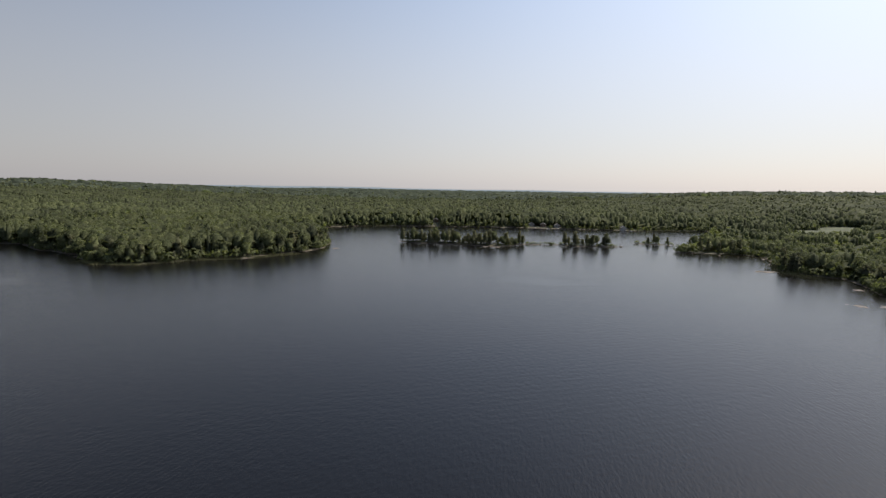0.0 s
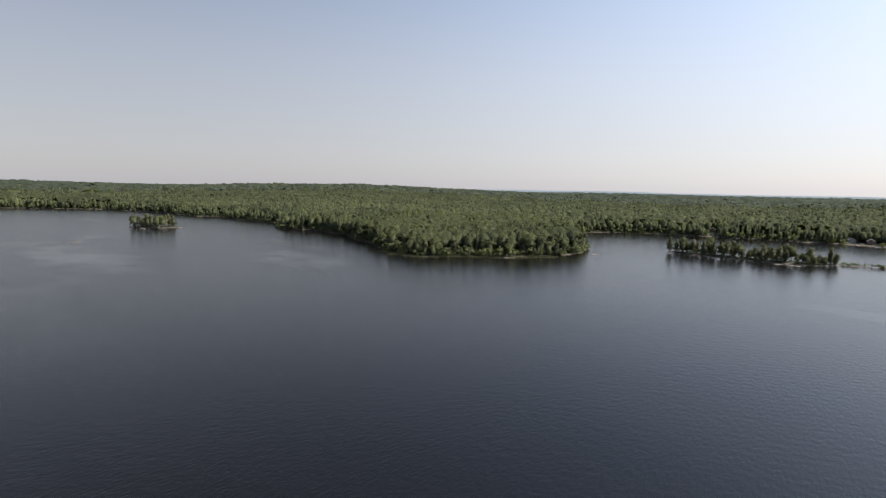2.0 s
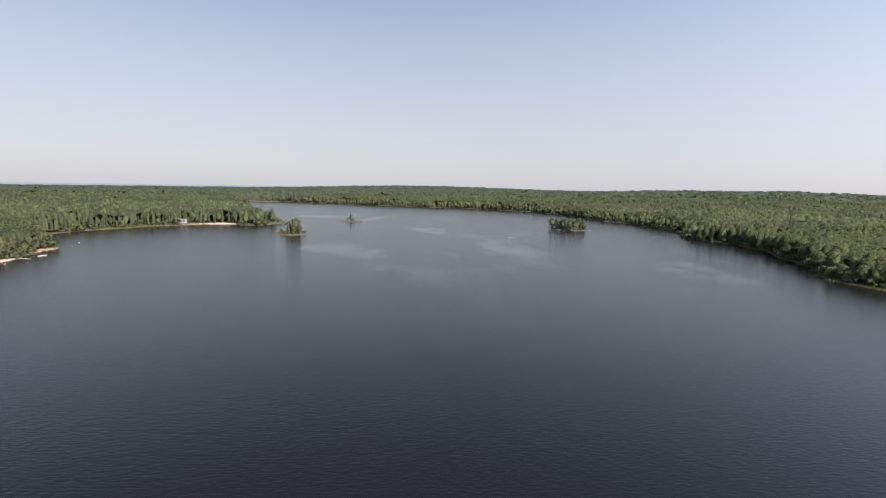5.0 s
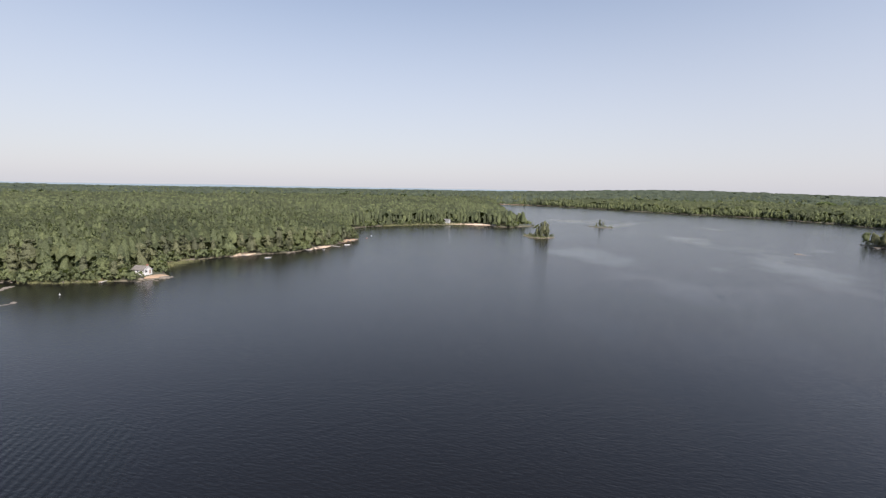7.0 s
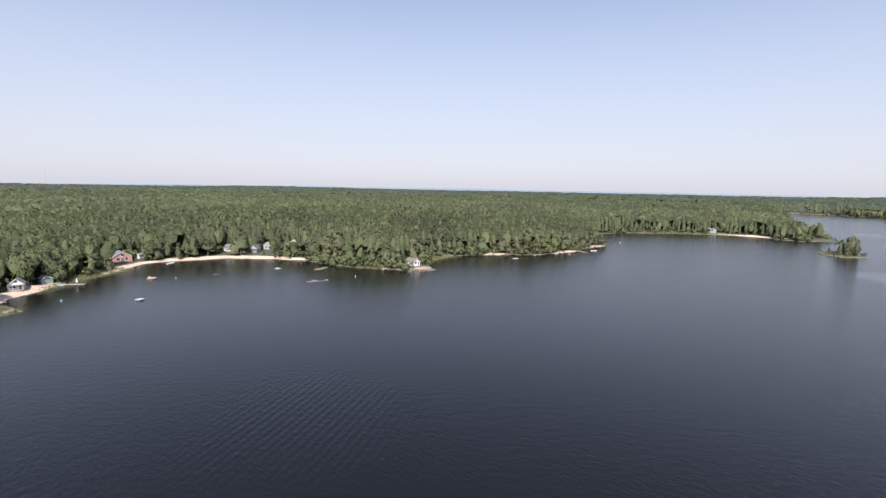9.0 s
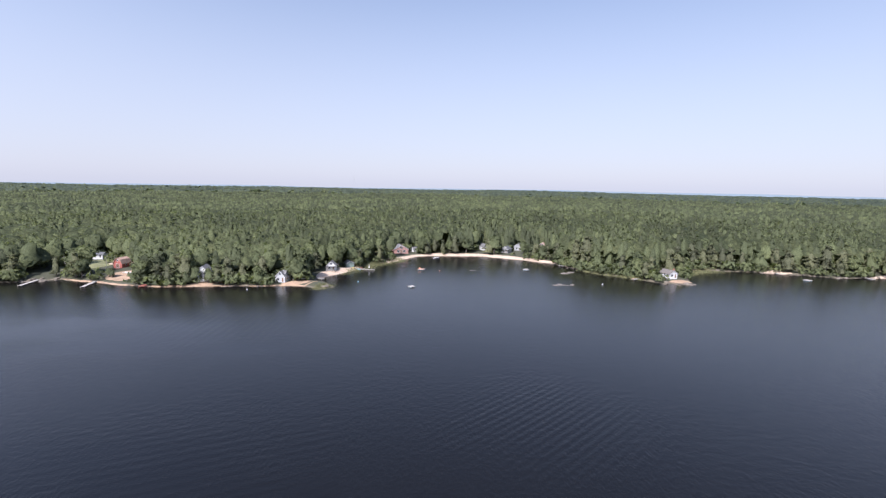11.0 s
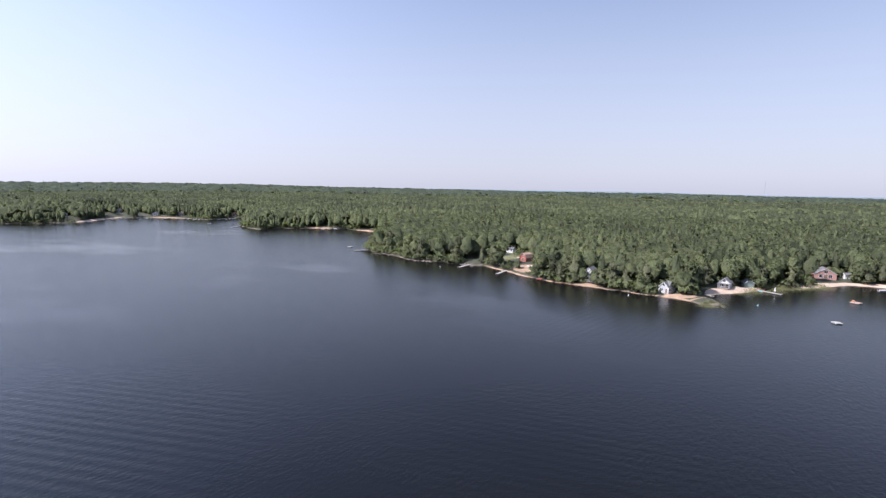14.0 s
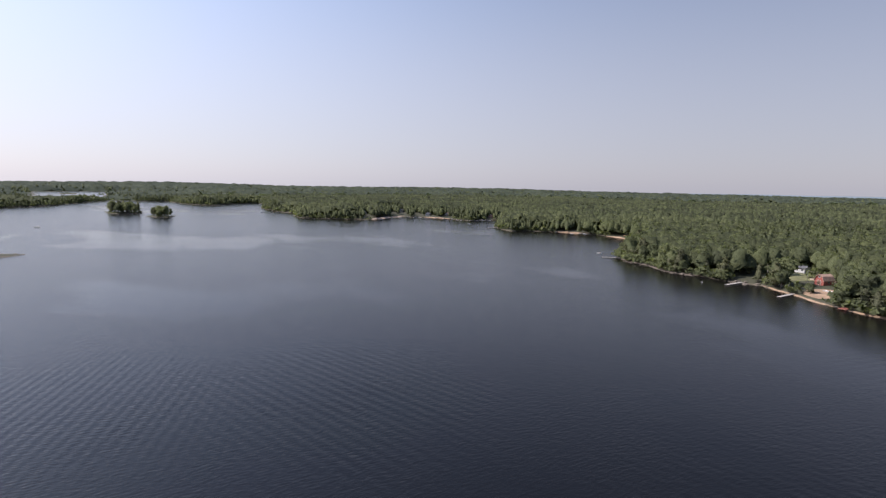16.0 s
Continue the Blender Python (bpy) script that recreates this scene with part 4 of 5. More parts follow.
gable_house("shed", -47.4, -291, 100, 5.0, 4.5, 2.2, 1.4, SAGE, SHINGLE_GREY, "low sage green boat shed beside the small beach", "shed", side_windows=0)
gable_house("barn", 73.5, -311, 64, 6.6, 5.0, 2.3, 2.9, BARN_RED, SHINGLE_TAN, "small red gambrel barn with a tan roof", "barn", gambrel=True, side_windows=1, trim=SHINGLE_TAN,
            openings=[("front", "door", 0.0, 0.0, 1.8, 2.2), ("front", "window", 0.0, 3.5, 0.9, 0.9)])
gable_house("garage", 93, -341, -12, 8.0, 4.6, 2.6, 1.2, WHITE, SHINGLE_DARK, "long white garage with a dark roof", "garage", side_windows=3)
gable_house("shed", 44, -296, 30, 6.0, 4.5, 2.3, 1.4, BROWN_SIDING, RED_PLANKS, "low shed with a red-brown roof under the trees", "shed", side_windows=1)
gable_house("house", -92, -339.5, 86, 9.5, 10.0, 2.8, 2.9, ROSE_SIDING, SHINGLE_GREY, "rose red lake house with white trim above the beach", openings=BIG_FRONT, chimney=STONE)
gable_house("cabin", -86.5, -342, 172, 7.0, 5.0, 2.8, 1.8, ROSE_SIDING, SHINGLE_GREY, "low red cabin with a grey roof beside the lake house", side_windows=2)
gable_house("shed", -103.5, -343, 20, 3.4, 3.0, 2.2, 1.0, WHITE, SHINGLE_GREY, "small white shed beside the red house", "shed", side_windows=1)
gable_house("house", -158, -338, 95, 7.5, 6.0, 2.8, 1.8, WHITE, SHINGLE_GREY, "white bungalow among the trees behind the beach", openings=FRONT[:2])
gable_house("house", -168, -321, 40, 7.0, 5.5, 2.8, 1.9, GREY_SIDING, SHINGLE_DARK, "grey cabin with a dark roof behind the beach", openings=FRONT[:2], porch=1.8)
gable_house("house", -182, -327, 45, 7.5, 6.0, 3.0, 2.0, GREY_SIDING, SHINGLE_GREY, "grey cabin with white trim under the trees", openings=FRONT[:2])
gable_house("cabin", -197, -319, 50, 6.0, 5.0, 3.2, 2.2, BROWN_SIDING, SHINGLE_TAN, "brown wooden cabin among tall pines", openings=FRONT)
gable_house("cottage", -210, -208.5, 88, 7.4, 5.2, 2.2, 1.9, WHITE, SHINGLE_BROWN, "white cottage with a grey-brown roof and brick chimney", openings=FRONT[:2], chimney=BRICK)
gable_house("house", -629, -140, 80, 8.0, 6.0, 2.6, 2.2, PALE, SHINGLE_GREY, "white beach house beside a sandy strip", openings=FRONT[:2])
gable_house("house", -574, -234, 70, 9.0, 7.0, 3.0, 2.2, GREY_SIDING, SHINGLE_TAN, "grey house under the far pines", openings=FRONT[:2])
for x, y, turn, mat, roof in ((702, -440, 140, WHITE, SHINGLE_GREY), (692, -458, 130, GREY_SIDING, SHINGLE_GREY), (672, -467, 130, WHITE, SHINGLE_DARK), (678, -379, 160, WHITE, SHINGLE_GREY), (552, -531, 130, ROSE_SIDING, SHINGLE_TAN),
                              (605, -488, 125, GREY_SIDING, SHINGLE_TAN), (630, -468, 130, WHITE, SHINGLE_GREY), (800, -333, 150, WHITE, SHINGLE_GREY)):
    gable_house("cottage", x, y, turn, 8.0, 6.5, 2.8, 2.2, mat, roof, "small lakeside cottage across the cove", openings=FRONT[:2], side_windows=2)
for x, y, turn, mat in ((-10, 642, -90, BROWN_SIDING), (110, 614, -90, GREY_SIDING), (124, 610, -100, BROWN_SIDING), (140, 605, -90, PALE), (217, 592, -95, WHITE)):
    gable_house("cottage", x, y, turn, 7.0, 6.0, 2.6, 2.0, mat, SHINGLE_GREY, "small cottage under trees on the far shore", openings=FRONT[:2], side_windows=2)
gable_house("house", -1400, -150, 80, 9.0, 7.0, 2.8, 2.2, PALE, SHINGLE_GREY, "white house behind a remote sand beach", side_windows=2)


def dock(ax, ay, bx, by, wide=1.6, mat=WEATHERED, label="weathered plank dock on posts over the water", z=0.55):
    """A plank dock from its outer end a to the shore b."""
    span = math.hypot(bx - ax, by - ay)
    top = stand("dock", ax, ay, math.degrees(math.atan2(by - ay, bx - ax)), label, "dock", "docks", 0.0)
    bm = bmesh.new()
    count = max(3, int(span / 0.3))
    for k in range(count):
        box(k * span / count, (k + 0.88) * span / count, -wide / 2, wide / 2, z - 0.05, z + random.uniform(0, 0.015), bm)
    part("deck", bm, mat, top)
    for side in (-1, 1):
        part("stringer", box(0, span, side * (wide / 2 - 0.12) - 0.05, side * (wide / 2 - 0.12) + 0.05, z - 0.25, z - 0.05), mat, top)
        for k in range(max(2, int(span / 3.5))):
            xx = 0.2 + k * (span - 0.4) / max(1, max(2, int(span / 3.5)) - 1)
            part("post", rod((xx, side * (wide / 2 + 0.06), -1.5), (xx, side * (wide / 2 + 0.06), z + 0.35), 0.07), mat, top)
    return top


for a in ((107, -277, 104, -299), (79.5, -266.5, 77.5, -285), (204.5, -309.5, 194, -320), (-177.7, -263.5, -189, -267), (-21, -271, -28.5, -258), (-60, -279, -49, -287), (-177, -266, -187, -265),
          (-292, -205, -301, -224), (-330, -176, -334, -187), (-357, -166, -364, -182), (-402, -173, -408, -182), (352, -440, 351, -452), (325, -444, 326, -456), (424, -402, 430, -425), (560, -505, 575, -520),
          (618, -408, 640, -416), (606, -438, 628, -448), (588, -450, 600, -466), (545, -455, 552, -476), (-64, 592, -58, 606), (112, 594, 112, 606), (138, 588, 140, 602)):
    dock(*a)
dock(54.5, -261, 52.5, -275, 2.6, RED_PLANKS, "broad red-brown plank landing at the sandy bank")


def raft(x, y, turn, size=2.6, rail=False):
    top = stand("swim_raft", x, y, turn, "square pale wooden swimming raft afloat on barrels", "raft", "swim rafts", 0.0)
    h = size / 2
    bm = bmesh.new()
    for k in range(10):
        box(-h + k * size / 10, -h + (k + 0.9) * size / 10, -h, h, 0.42, 0.5, bm)
    part("deck", bm, WEATHERED if not rail else SHINGLE_TAN, top)
    part("rim", box(-h - 0.05, h + 0.05, -h - 0.05, h + 0.05, 0.28, 0.41, bevel=0.03), WEATHERED, top)
    for sx in (-1, 1):
        part("float", rod((sx * h * 0.7, -h * 0.9, 0.1), (sx * h * 0.7, h * 0.9, 0.1), 0.26, sides=10), TEAL, top)
    for sy in (-0.25, 0.25):
        part("ladder_rail", rod((h + 0.04, sy, -0.8), (h + 0.04, sy, 1.2 if rail else 0.9), 0.03), STEEL, top)
    for k in range(4):
        part("rung", rod((h + 0.04, -0.25, -0.5 + k * 0.3), (h + 0.04, 0.25, -0.5 + k * 0.3), 0.02), STEEL, top)
    if rail:
        part("slide", box(-0.3, 0.3, -h + 0.2, -h + 1.2, 0.5, 1.3, bevel=0.1), ORANGE, top, "orange plastic slide")


for x, y, turn, size, rail in ((-67.8, -228.4, 20, 2.7, False), (-87.7, -275, 50, 3.6, True), (-149, -258.5, 30, 3.0, False), (-288.6, -185.6, 10, 3.4, False), (219.4, -327.6, 70, 3.4, False), (626, -440, 0, 4, False),
                               (800, -279, 30, 6, False), (651, 15, 0, 5, False), (330, -440, 20, 3.4, False), (485, -428, 10, 3.2, False)):
    raft(x, y, turn, size, rail)


def boat(x, y, turn, length=4.6, mat=WHITE, z=0.0, engine=True, label="small white motorboat moored by the shore", name="motorboat"):
    """An open boat: hull with a pointed bow, inside, seats and an outboard engine."""
    top = stand(name, x, y, turn, label, "boat", "boats", z)
    bm = bmesh.new()
    beam, rings = length * 0.19, []
    for k in range(9):
        u = k / 8
        w = beam * (1 - max(0, (u - 0.45) / 0.55) ** 2.2) * (0.9 + 0.1 * min(1, u * 3))
        xx, rise = (u - 0.5) * length, 0.25 * max(0, u - 0.5) * 2
        ring = [(w, 0.5 + rise), (w * 0.85, 0.12 + rise * 0.6), (w * 0.25, -0.12 + rise * 0.5), (-w * 0.25, -0.12 + rise * 0.5), (-w * 0.85, 0.12 + rise * 0.6), (-w, 0.5 + rise),
                (-w * 0.85, 0.5 + rise), (-w * 0.6, 0.15 + rise * 0.5), (w * 0.6, 0.15 + rise * 0.5), (w * 0.85, 0.5 + rise)]
        rings.append([bm.verts.new((xx, yy, zz)) for yy, zz in ring])
    for a, b in zip(rings, rings[1:]):
        for k in range(10):
            bm.faces.new((a[k], a[(k + 1) % 10], b[(k + 1) % 10], b[k]))
    bm.faces.new(rings[0]), bm.faces.new(rings[-1][::-1])
    part("hull", bm, mat, top)
    for u in (-0.25, 0.08):
        part("seat", box(u * length, u * length + 0.3, -beam * 0.8, beam * 0.8, 0.3, 0.38), WEATHERED, top)
    if engine:
        part("outboard_engine", box(-length / 2 - 0.45, -length / 2, -0.18, 0.18, 0.2, 0.95, bevel=0.07), DARK_RUBBER, top)


boat(-112, -317.5, 200, 5.2)
boat(-372, -166, 140, 5.0)
boat(-338, -170, 30, 4.4, PALE)
boat(-14, -255.5, 60, 4.2, WHITE, height_at(-14, -255.5) + 0.12, False, "upturned-bow white rowboat drawn up on the sand", "rowboat")
boat(-19, -257, 40, 4.0, WHITE, height_at(-19, -257) + 0.12, False, "white rowboat drawn up on the sand", "rowboat")
boat(66.5, -291, 150, 5.0, WHITE, height_at(66.5, -291) + 0.12, False, "white rowboat on the dirt bank by the barn", "rowboat")
boat(322, -452, 0, 5.0)
boat(836, -274, 100, 6.0)
for x, y, turn in ((545, -465, 150), (556, -466, 140), (566, -466, 160), (628, -418, 120), (620, -434, 130), (611, -447, 120), (596, -455, 140), (581, -462, 130)):
    boat(x, y, turn, 5.4, label="small white motorboat moored in the far cove")
dock(524, -508, 533, -470, 2.0)
for x, y, turn in ((525.5, -478, 100), (522.5, -488, 110), (521, -499, 100), (531, -492, 95), (606, -366, 60), (628, -428, 80)):
    boat(x, y, turn, 6.0, label="white motorboat moored at the docks of the cove")
boat(222, 578, 0, 5.0)
boat(126, 590, 20, 5.0)
boat(-52, -283.5, 110, 3.4, TEAL, height_at(-52, -286) + 0.12, False, "teal plastic rowboat at the small beach", "rowboat")


def kayak(x, y, turn, mat, label, z=None):
    top = stand("kayak", x, y, turn, label, "kayak", "kayaks", z)
    bm = bmesh.new()
    rings = []
    for k in range(9):
        u = k / 8 * 2 - 1
        w = 0.34 * (1 - abs(u) ** 2.2) + 0.02
        rings.append([bm.verts.new((u * 1.7, math.cos(a) * w, 0.2 + math.sin(a) * w * 0.55 + 0.12 * u * u)) for a in np.linspace(0, 2 * math.pi, 8, endpoint=False)])
    for a, b in zip(rings, rings[1:]):
        for k in range(8):
            bm.faces.new((a[k], a[(k + 1) % 8], b[(k + 1) % 8], b[k]))
    bm.faces.new(rings[0]), bm.faces.new(rings[-1][::-1])
    part("hull", bm, mat, top)
    part("cockpit_rim", box(-0.35, 0.3, -0.2, 0.2, 0.38, 0.43, bevel=0.02), DARK_RUBBER, top)


for x, y, turn, mat, label in ((-194, -217, 10, ORANGE, "bright orange plastic kayak at the landing"), (-196.5, -218.5, 20, ORANGE, "bright orange plastic kayak at the landing"), (-54.5, -289, 70, RED_PLASTIC, "red plastic kayak on the sand"),
                               (-57, -291.5, 40, RED_PLASTIC, "red plastic kayak on the sand"), (-49.5, -288, 90, YELLOW, "yellow plastic kayak on the sand"), (-139, -325.5, 70, YELLOW, "yellow plastic kayak on the beach"),
                               (-146, -322.5, 60, WHITE, "white plastic kayak on the beach"), (280, -461, 30, ORANGE, "orange kayak on the cove shore")):
    kayak(x, y, turn, mat, label)
dock(-190.5, -214, -200.5, -216, 1.4)


def buoy(x, y, mat, label):
    top = stand("buoy", x, y, 0, label, "buoy", "buoys", 0.0)
    bm = bmesh.new()
    bmesh.ops.create_uvsphere(bm, u_segments=12, v_segments=8, radius=0.32)
    for v in bm.verts:
        v.co.z = v.co.z * 1.15 + 0.15
    part("float", bm, mat, top)
    part("ring", rod((0, 0, 0.6), (0, 0, 0.85), 0.08), STEEL, top)


for x, y, mat, label in ((-45, -248, TEAL, "pale teal round mooring buoy"), (-96.6, -267.8, ORANGE, "small orange round mooring buoy"), (-427, -171, RED_PLASTIC, "small red channel buoy afloat"), (-449, -175, WHITE, "small white round mooring buoy"),
                         (-165.9, -208.3, WHITE, "small white round mooring buoy"), (118.5, -274.6, WHITE, "small white round mooring buoy"), (8, -243, WHITE, "small white round mooring buoy")):
    buoy(x, y, mat, label)
# a furled white sun umbrella on the dock of the small beach
top = stand("sun_umbrella", -57.5, -281, 0, "furled white sun umbrella on the dock", "umbrella", z=0.57)
part("base", rod((0, 0, 0), (0, 0, 0.12), 0.3), STONE, top)
part("pole", rod((0, 0, 0.1), (0, 0, 3.0), 0.04), STEEL, top)
part("canopy", rod((0, 0, 0.9), (0, 0, 2.9), 0.42, 0.08, 8), WHITE, top)
# blue tarpaulin over stacked wood behind the beach
top = stand("wood_pile", -161, -319.5, 40, "wood pile under a bright blue tarpaulin", "wood pile")
part("logs", box(-1.4, 1.4, -0.8, 0.8, -0.2, 1.1, bevel=0.05), BARK, top)
part("tarpaulin", prism([(-1.05, 0.5), (-0.9, 1.25), (0, 1.6), (0.9, 1.25), (1.05, 0.5), (0.85, 1.15), (0, 1.5), (-0.85, 1.15)], -1.6, 1.6), BLUE_TARP, top)
# a flagpole by the barn and a light pole by the landing
for x, y in ((78, -300), (97, -303)):
    top = stand("pole", x, y, 20, "tall grey wooden pole in the yard", "pole", "yard poles")
    part("shaft", rod((0, 0, -0.5), (0, 0, 8.5), 0.13, 0.09), WEATHERED, top)
    part("crossarm", box(-0.9, 0.9, -0.06, 0.06, 7.9, 8.05), WEATHERED, top)
# garden chairs by the barn
for x, y, turn in ((84, -293, 60), (86, -292.5, 90), (88.5, -294, 120), (81, -295, 40)):
    top = stand("garden_chair", x, y, turn, "white wooden garden chair on the lawn", "chair", "garden chairs")
    part("seat", box(-0.4, 0.4, -0.4, 0.4, 0.36, 0.44), WHITE, top)
    part("backrest", box(-0.42, -0.34, -0.4, 0.4, 0.44, 1.25), WHITE, top)
    for sx in (-0.35, 0.33):
        for sy in (-0.38, 0.32):
            part("leg", box(sx, sx + 0.07, sy, sy + 0.07, -0.15, 0.36), WHITE, top)
    for sy in (-0.45, 0.38):
        part("armrest", box(-0.35, 0.4, sy, sy + 0.08, 0.62, 0.66), WHITE, top)


# ---- beaches, lawn, bare earth: sheets laid on the ground ----
def strip(name, line, inland, mat, label, lift=0.1):
    """A band along the water's edge, from a little way under it to some metres inland."""
    line = [Vector(p) for p in line]
    dense = [a.lerp(b, k / 6) for a, b in zip(line, line[1:]) for k in range(6)] + [line[-1]]
    rows = []
    for k, p in enumerate(dense):
        d = dense[min(k + 1, len(dense) - 1)] - dense[max(k - 1, 0)]
        side = Vector((d.y, -d.x)).normalized()
        taper = math.sin(math.pi * min(max(k / (len(dense) - 1), 0.03), 0.97)) ** 0.5
        wide = inland * taper * (0.8 + 0.4 * noise.noise((p.x * 0.08, p.y * 0.08, 3)))
        rows.append([p + side * (-1.6 * taper + (wide + 1.6 * taper) * j / 5) for j in range(6)])
    xy = np.array([tuple(p) for r in rows for p in r])
    ds = shore_distance(xy, OUTLINES)
    z = np.maximum(ground_height(xy, ds), -0.25) + lift
    faces = [(a * 6 + j, a * 6 + j + 1, a * 6 + 7 + j, a * 6 + 6 + j) for a in range(len(rows) - 1) for j in range(5)]
    return tagged(new(name, mesh_from(name, np.column_stack([xy, z]), faces, mat, True)), label, name.split("_")[0], kind="structure")


def patch(name, x, y, rx, ry, turn, mat, label, lift=0.08):
    """A rounded uneven patch laid over the ground."""
    xy = [(x, y)]
    for ring in range(1, 5):
        for k in range(28):
            a = k / 28 * 2 * math.pi
            q = ring / 4 * (1 + (0.22 * noise.noise((math.cos(a) * 2, math.sin(a) * 2, x)) if ring == 4 else 0))
            px, py = math.cos(a) * rx * q, math.sin(a) * ry * q
            c, s_ = math.cos(radians(turn)), math.sin(radians(turn))
            xy.append((x + px * c - py * s_, y + px * s_ + py * c))
    xy = np.array(xy)
    z = ground_height(xy, shore_distance(xy, OUTLINES)) + lift
    faces = [(0, 1 + k, 1 + (k + 1) % 28) for k in range(28)]
    faces += [(1 + r * 28 + k, 29 + r * 28 + k, 29 + r * 28 + (k + 1) % 28, 1 + r * 28 + (k + 1) % 28) for r in range(3) for k in range(28)]
    return tagged(new(name, mesh_from(name, np.column_stack([xy, z]), faces, mat, True)), label, name, kind="structure")


strip("beach", [(-181, -270), (-176, -280), (-168, -293), (-157, -307), (-145, -319), (-128, -324), (-111, -329), (-100, -328), (-92, -320)], 7.0, SAND, "long pale sand beach in the bay")
strip("beach", [(-96, -325), (-84, -312), (-76, -306), (-68, -302)], 9.0, SAND, "pale sand bank below the red house")
strip("beach", [(-53, -289), (-52, -285), (-42, -277), (-33, -270), (-27, -262)], 9.0, SAND, "small sand beach by the boat shed")
strip("beach", [(-25, -250), (-18, -244), (-13, -247), (2, -249), (16, -253), (32, -257), (48, -260), (65, -269), (75, -278), (86, -285), (95, -292)], 1.3, DIRT, "narrow sandy bank below the cottages")
strip("beach", [(-301, -203), (-295, -207), (-288, -211)], 5.0, SAND, "small sandy landing under the pines")
strip("beach", [(-360, -175), (-346, -178), (-331, -182)], 3.4, SAND, "strip of pale sand and stones under the pines")
strip("beach", [(-413, -174), (-400, -177), (-387, -179)], 4.5, DIRT, "bare reddish bank under the pines")
strip("beach", [(-634, -60), (-612, -70), (-628, -86), (-627, -112), (-616, -138)], 7.0, SAND, "sand strip on the far point")
strip("beach", [(-1346, -20), (-1378, -75), (-1388, -130), (-1386, -164)], 3.0, DIRT, "remote sand beach")
strip("beach", [(318, -459), (328, -450), (346, -446), (358, -437)], 5.5, DIRT, "sandy landing in the cove")
strip("beach", [(268, -446), (283, -449), (296, -453)], 4.5, DIRT, "sandy landing in the cove")
strip("beach", [(639, -430), (638, -412), (631, -397), (623, -382), (617, -367), (612, -356)], 7.5, SAND, "bare sandy landing across the cove")
strip("beach", [(576, -469), (598, -461), (620, -453)], 4.5, DIRT, "narrow earth bank below the cottages of the cove")
strip("beach", [(185, -309), (177, -308), (163, -302), (151, -293), (142, -290), (130, -293)][::-1], 1.8, STONE, "stony bank below the trees")
patch("lawn", 92, -322, 17, 12, 20, LAWN, "mown lawn round the barn")
patch("dirt", 66, -287, 9, 11, 10, DIRT, "bare sandy earth on the bank by the barn", 0.16)
patch("marsh", 262, 330, 42, 26, 60, MARSH, "open marsh grass among the eastern trees", 0.3)
patch("marsh", 300, 430, 60, 30, 70, MARSH, "open marsh grass among the eastern trees", 0.3)
patch("marsh", 436, 562, 92, 42, 32, MARSH, "open marsh meadow between the eastern woods", 0.3)
patch("marsh", 330, 450, 95, 62, 60, MARSH, "open marsh grass among the eastern trees", 0.28)
patch("dirt", 74, -324, 9, 6, 30, SAND, "sandy drive behind the barn", 0.2)
patch("dirt", 24, -260, 13, 3, 10, DIRT, "bare earth under the shore trees")
patch("dirt", -211, -200.5, 7.5, 2.2, -8, DIRT, "sand and rock below the cottage on the point", 0.14)
patch("dirt", -15, -250, 7.5, 3.4, 10, DIRT, "sandy bank beside the cottage")
patch("dirt", -54, -295, 8, 5, 30, DIRT, "bare earth behind the boat shed")


# ---- stones ----
def boulder_mesh(seed):
    bm = bmesh.new()
    bmesh.ops.create_icosphere(bm, subdivisions=2, radius=1)
    for v in bm.verts:
        p = v.co.copy()
        v.co = p * (1 + 0.35 * noise.noise((p.x * 1.3, p.y * 1.3, p.z * 1.3 + seed * 5))) 
        v.co.z *= 0.55
    me = bpy.data.meshes.new("boulder")
    bm.to_mesh(me)
    bm.free()
    me.materials.append(STONE)
    return me


LEDGE = "low pale granite ledge just above the water"
BOULDERS = [boulder_mesh(k) for k in range(6)]


def boulders(line, count, small, large, label="grey granite boulder at the water's edge", spread=1.5):
    line = [Vector(p) for p in line]
    for _ in range(count):
        k = random.randrange(len(line) - 1)
        p = line[k].lerp(line[k + 1], random.random()) + Vector((random.gauss(0, spread), random.gauss(0, spread)))
        s_ = random.uniform(small, large) * random.choice((0.6, 0.8, 1.0))
        ob = new("boulder", random.choice(BOULDERS))
        ob.matrix_world = Matrix.Translation((p.x, p.y, max(height_at(p.x, p.y), -0.25) + s_ * 0.12)) @ Matrix.Rotation(random.uniform(0, 6.28), 4, "Z") @ Matrix.Diagonal((s_ * random.uniform(1, 1.7) * (1.4 if label == LEDGE else 1), s_, s_ * random.uniform(0.7, 1.1) * (0.5 if label == LEDGE else 1), 1))
        tagged(ob, label, "boulder", "shore boulders")


boulders([(-163, -242), (-172, -244)], 10, 0.8, 2.0, LEDGE, 0.8)
boulders([(-140, -214), (-150, -211)], 10, 0.7, 1.5, LEDGE, 0.6)
boulders([(-111, -264.5), (-118, -264)], 7, 0.5, 1.2, LEDGE, 0.6)
boulders([(-129, 321), (-133, 320)], 4, 1.6, 3.2, LEDGE, 0.8)
boulders([(-170, 299), (-180, 292)], 5, 1.0, 2.2, LEDGE, 0.8)
boulders([(-81, 375), (-84, 378)], 4, 1.0, 2.4, LEDGE, 0.8)
boulders([(-88, 410), (-80, 408)], 4, 0.8, 1.5, LEDGE, 0.8)
boulders([(195, 301), (209, 304)], 9, 0.8, 2.2, LEDGE, 0.8)
boulders([(184, 218), (188, 208), (205, 215)], 16, 0.6, 1.5, LEDGE, 1.0)
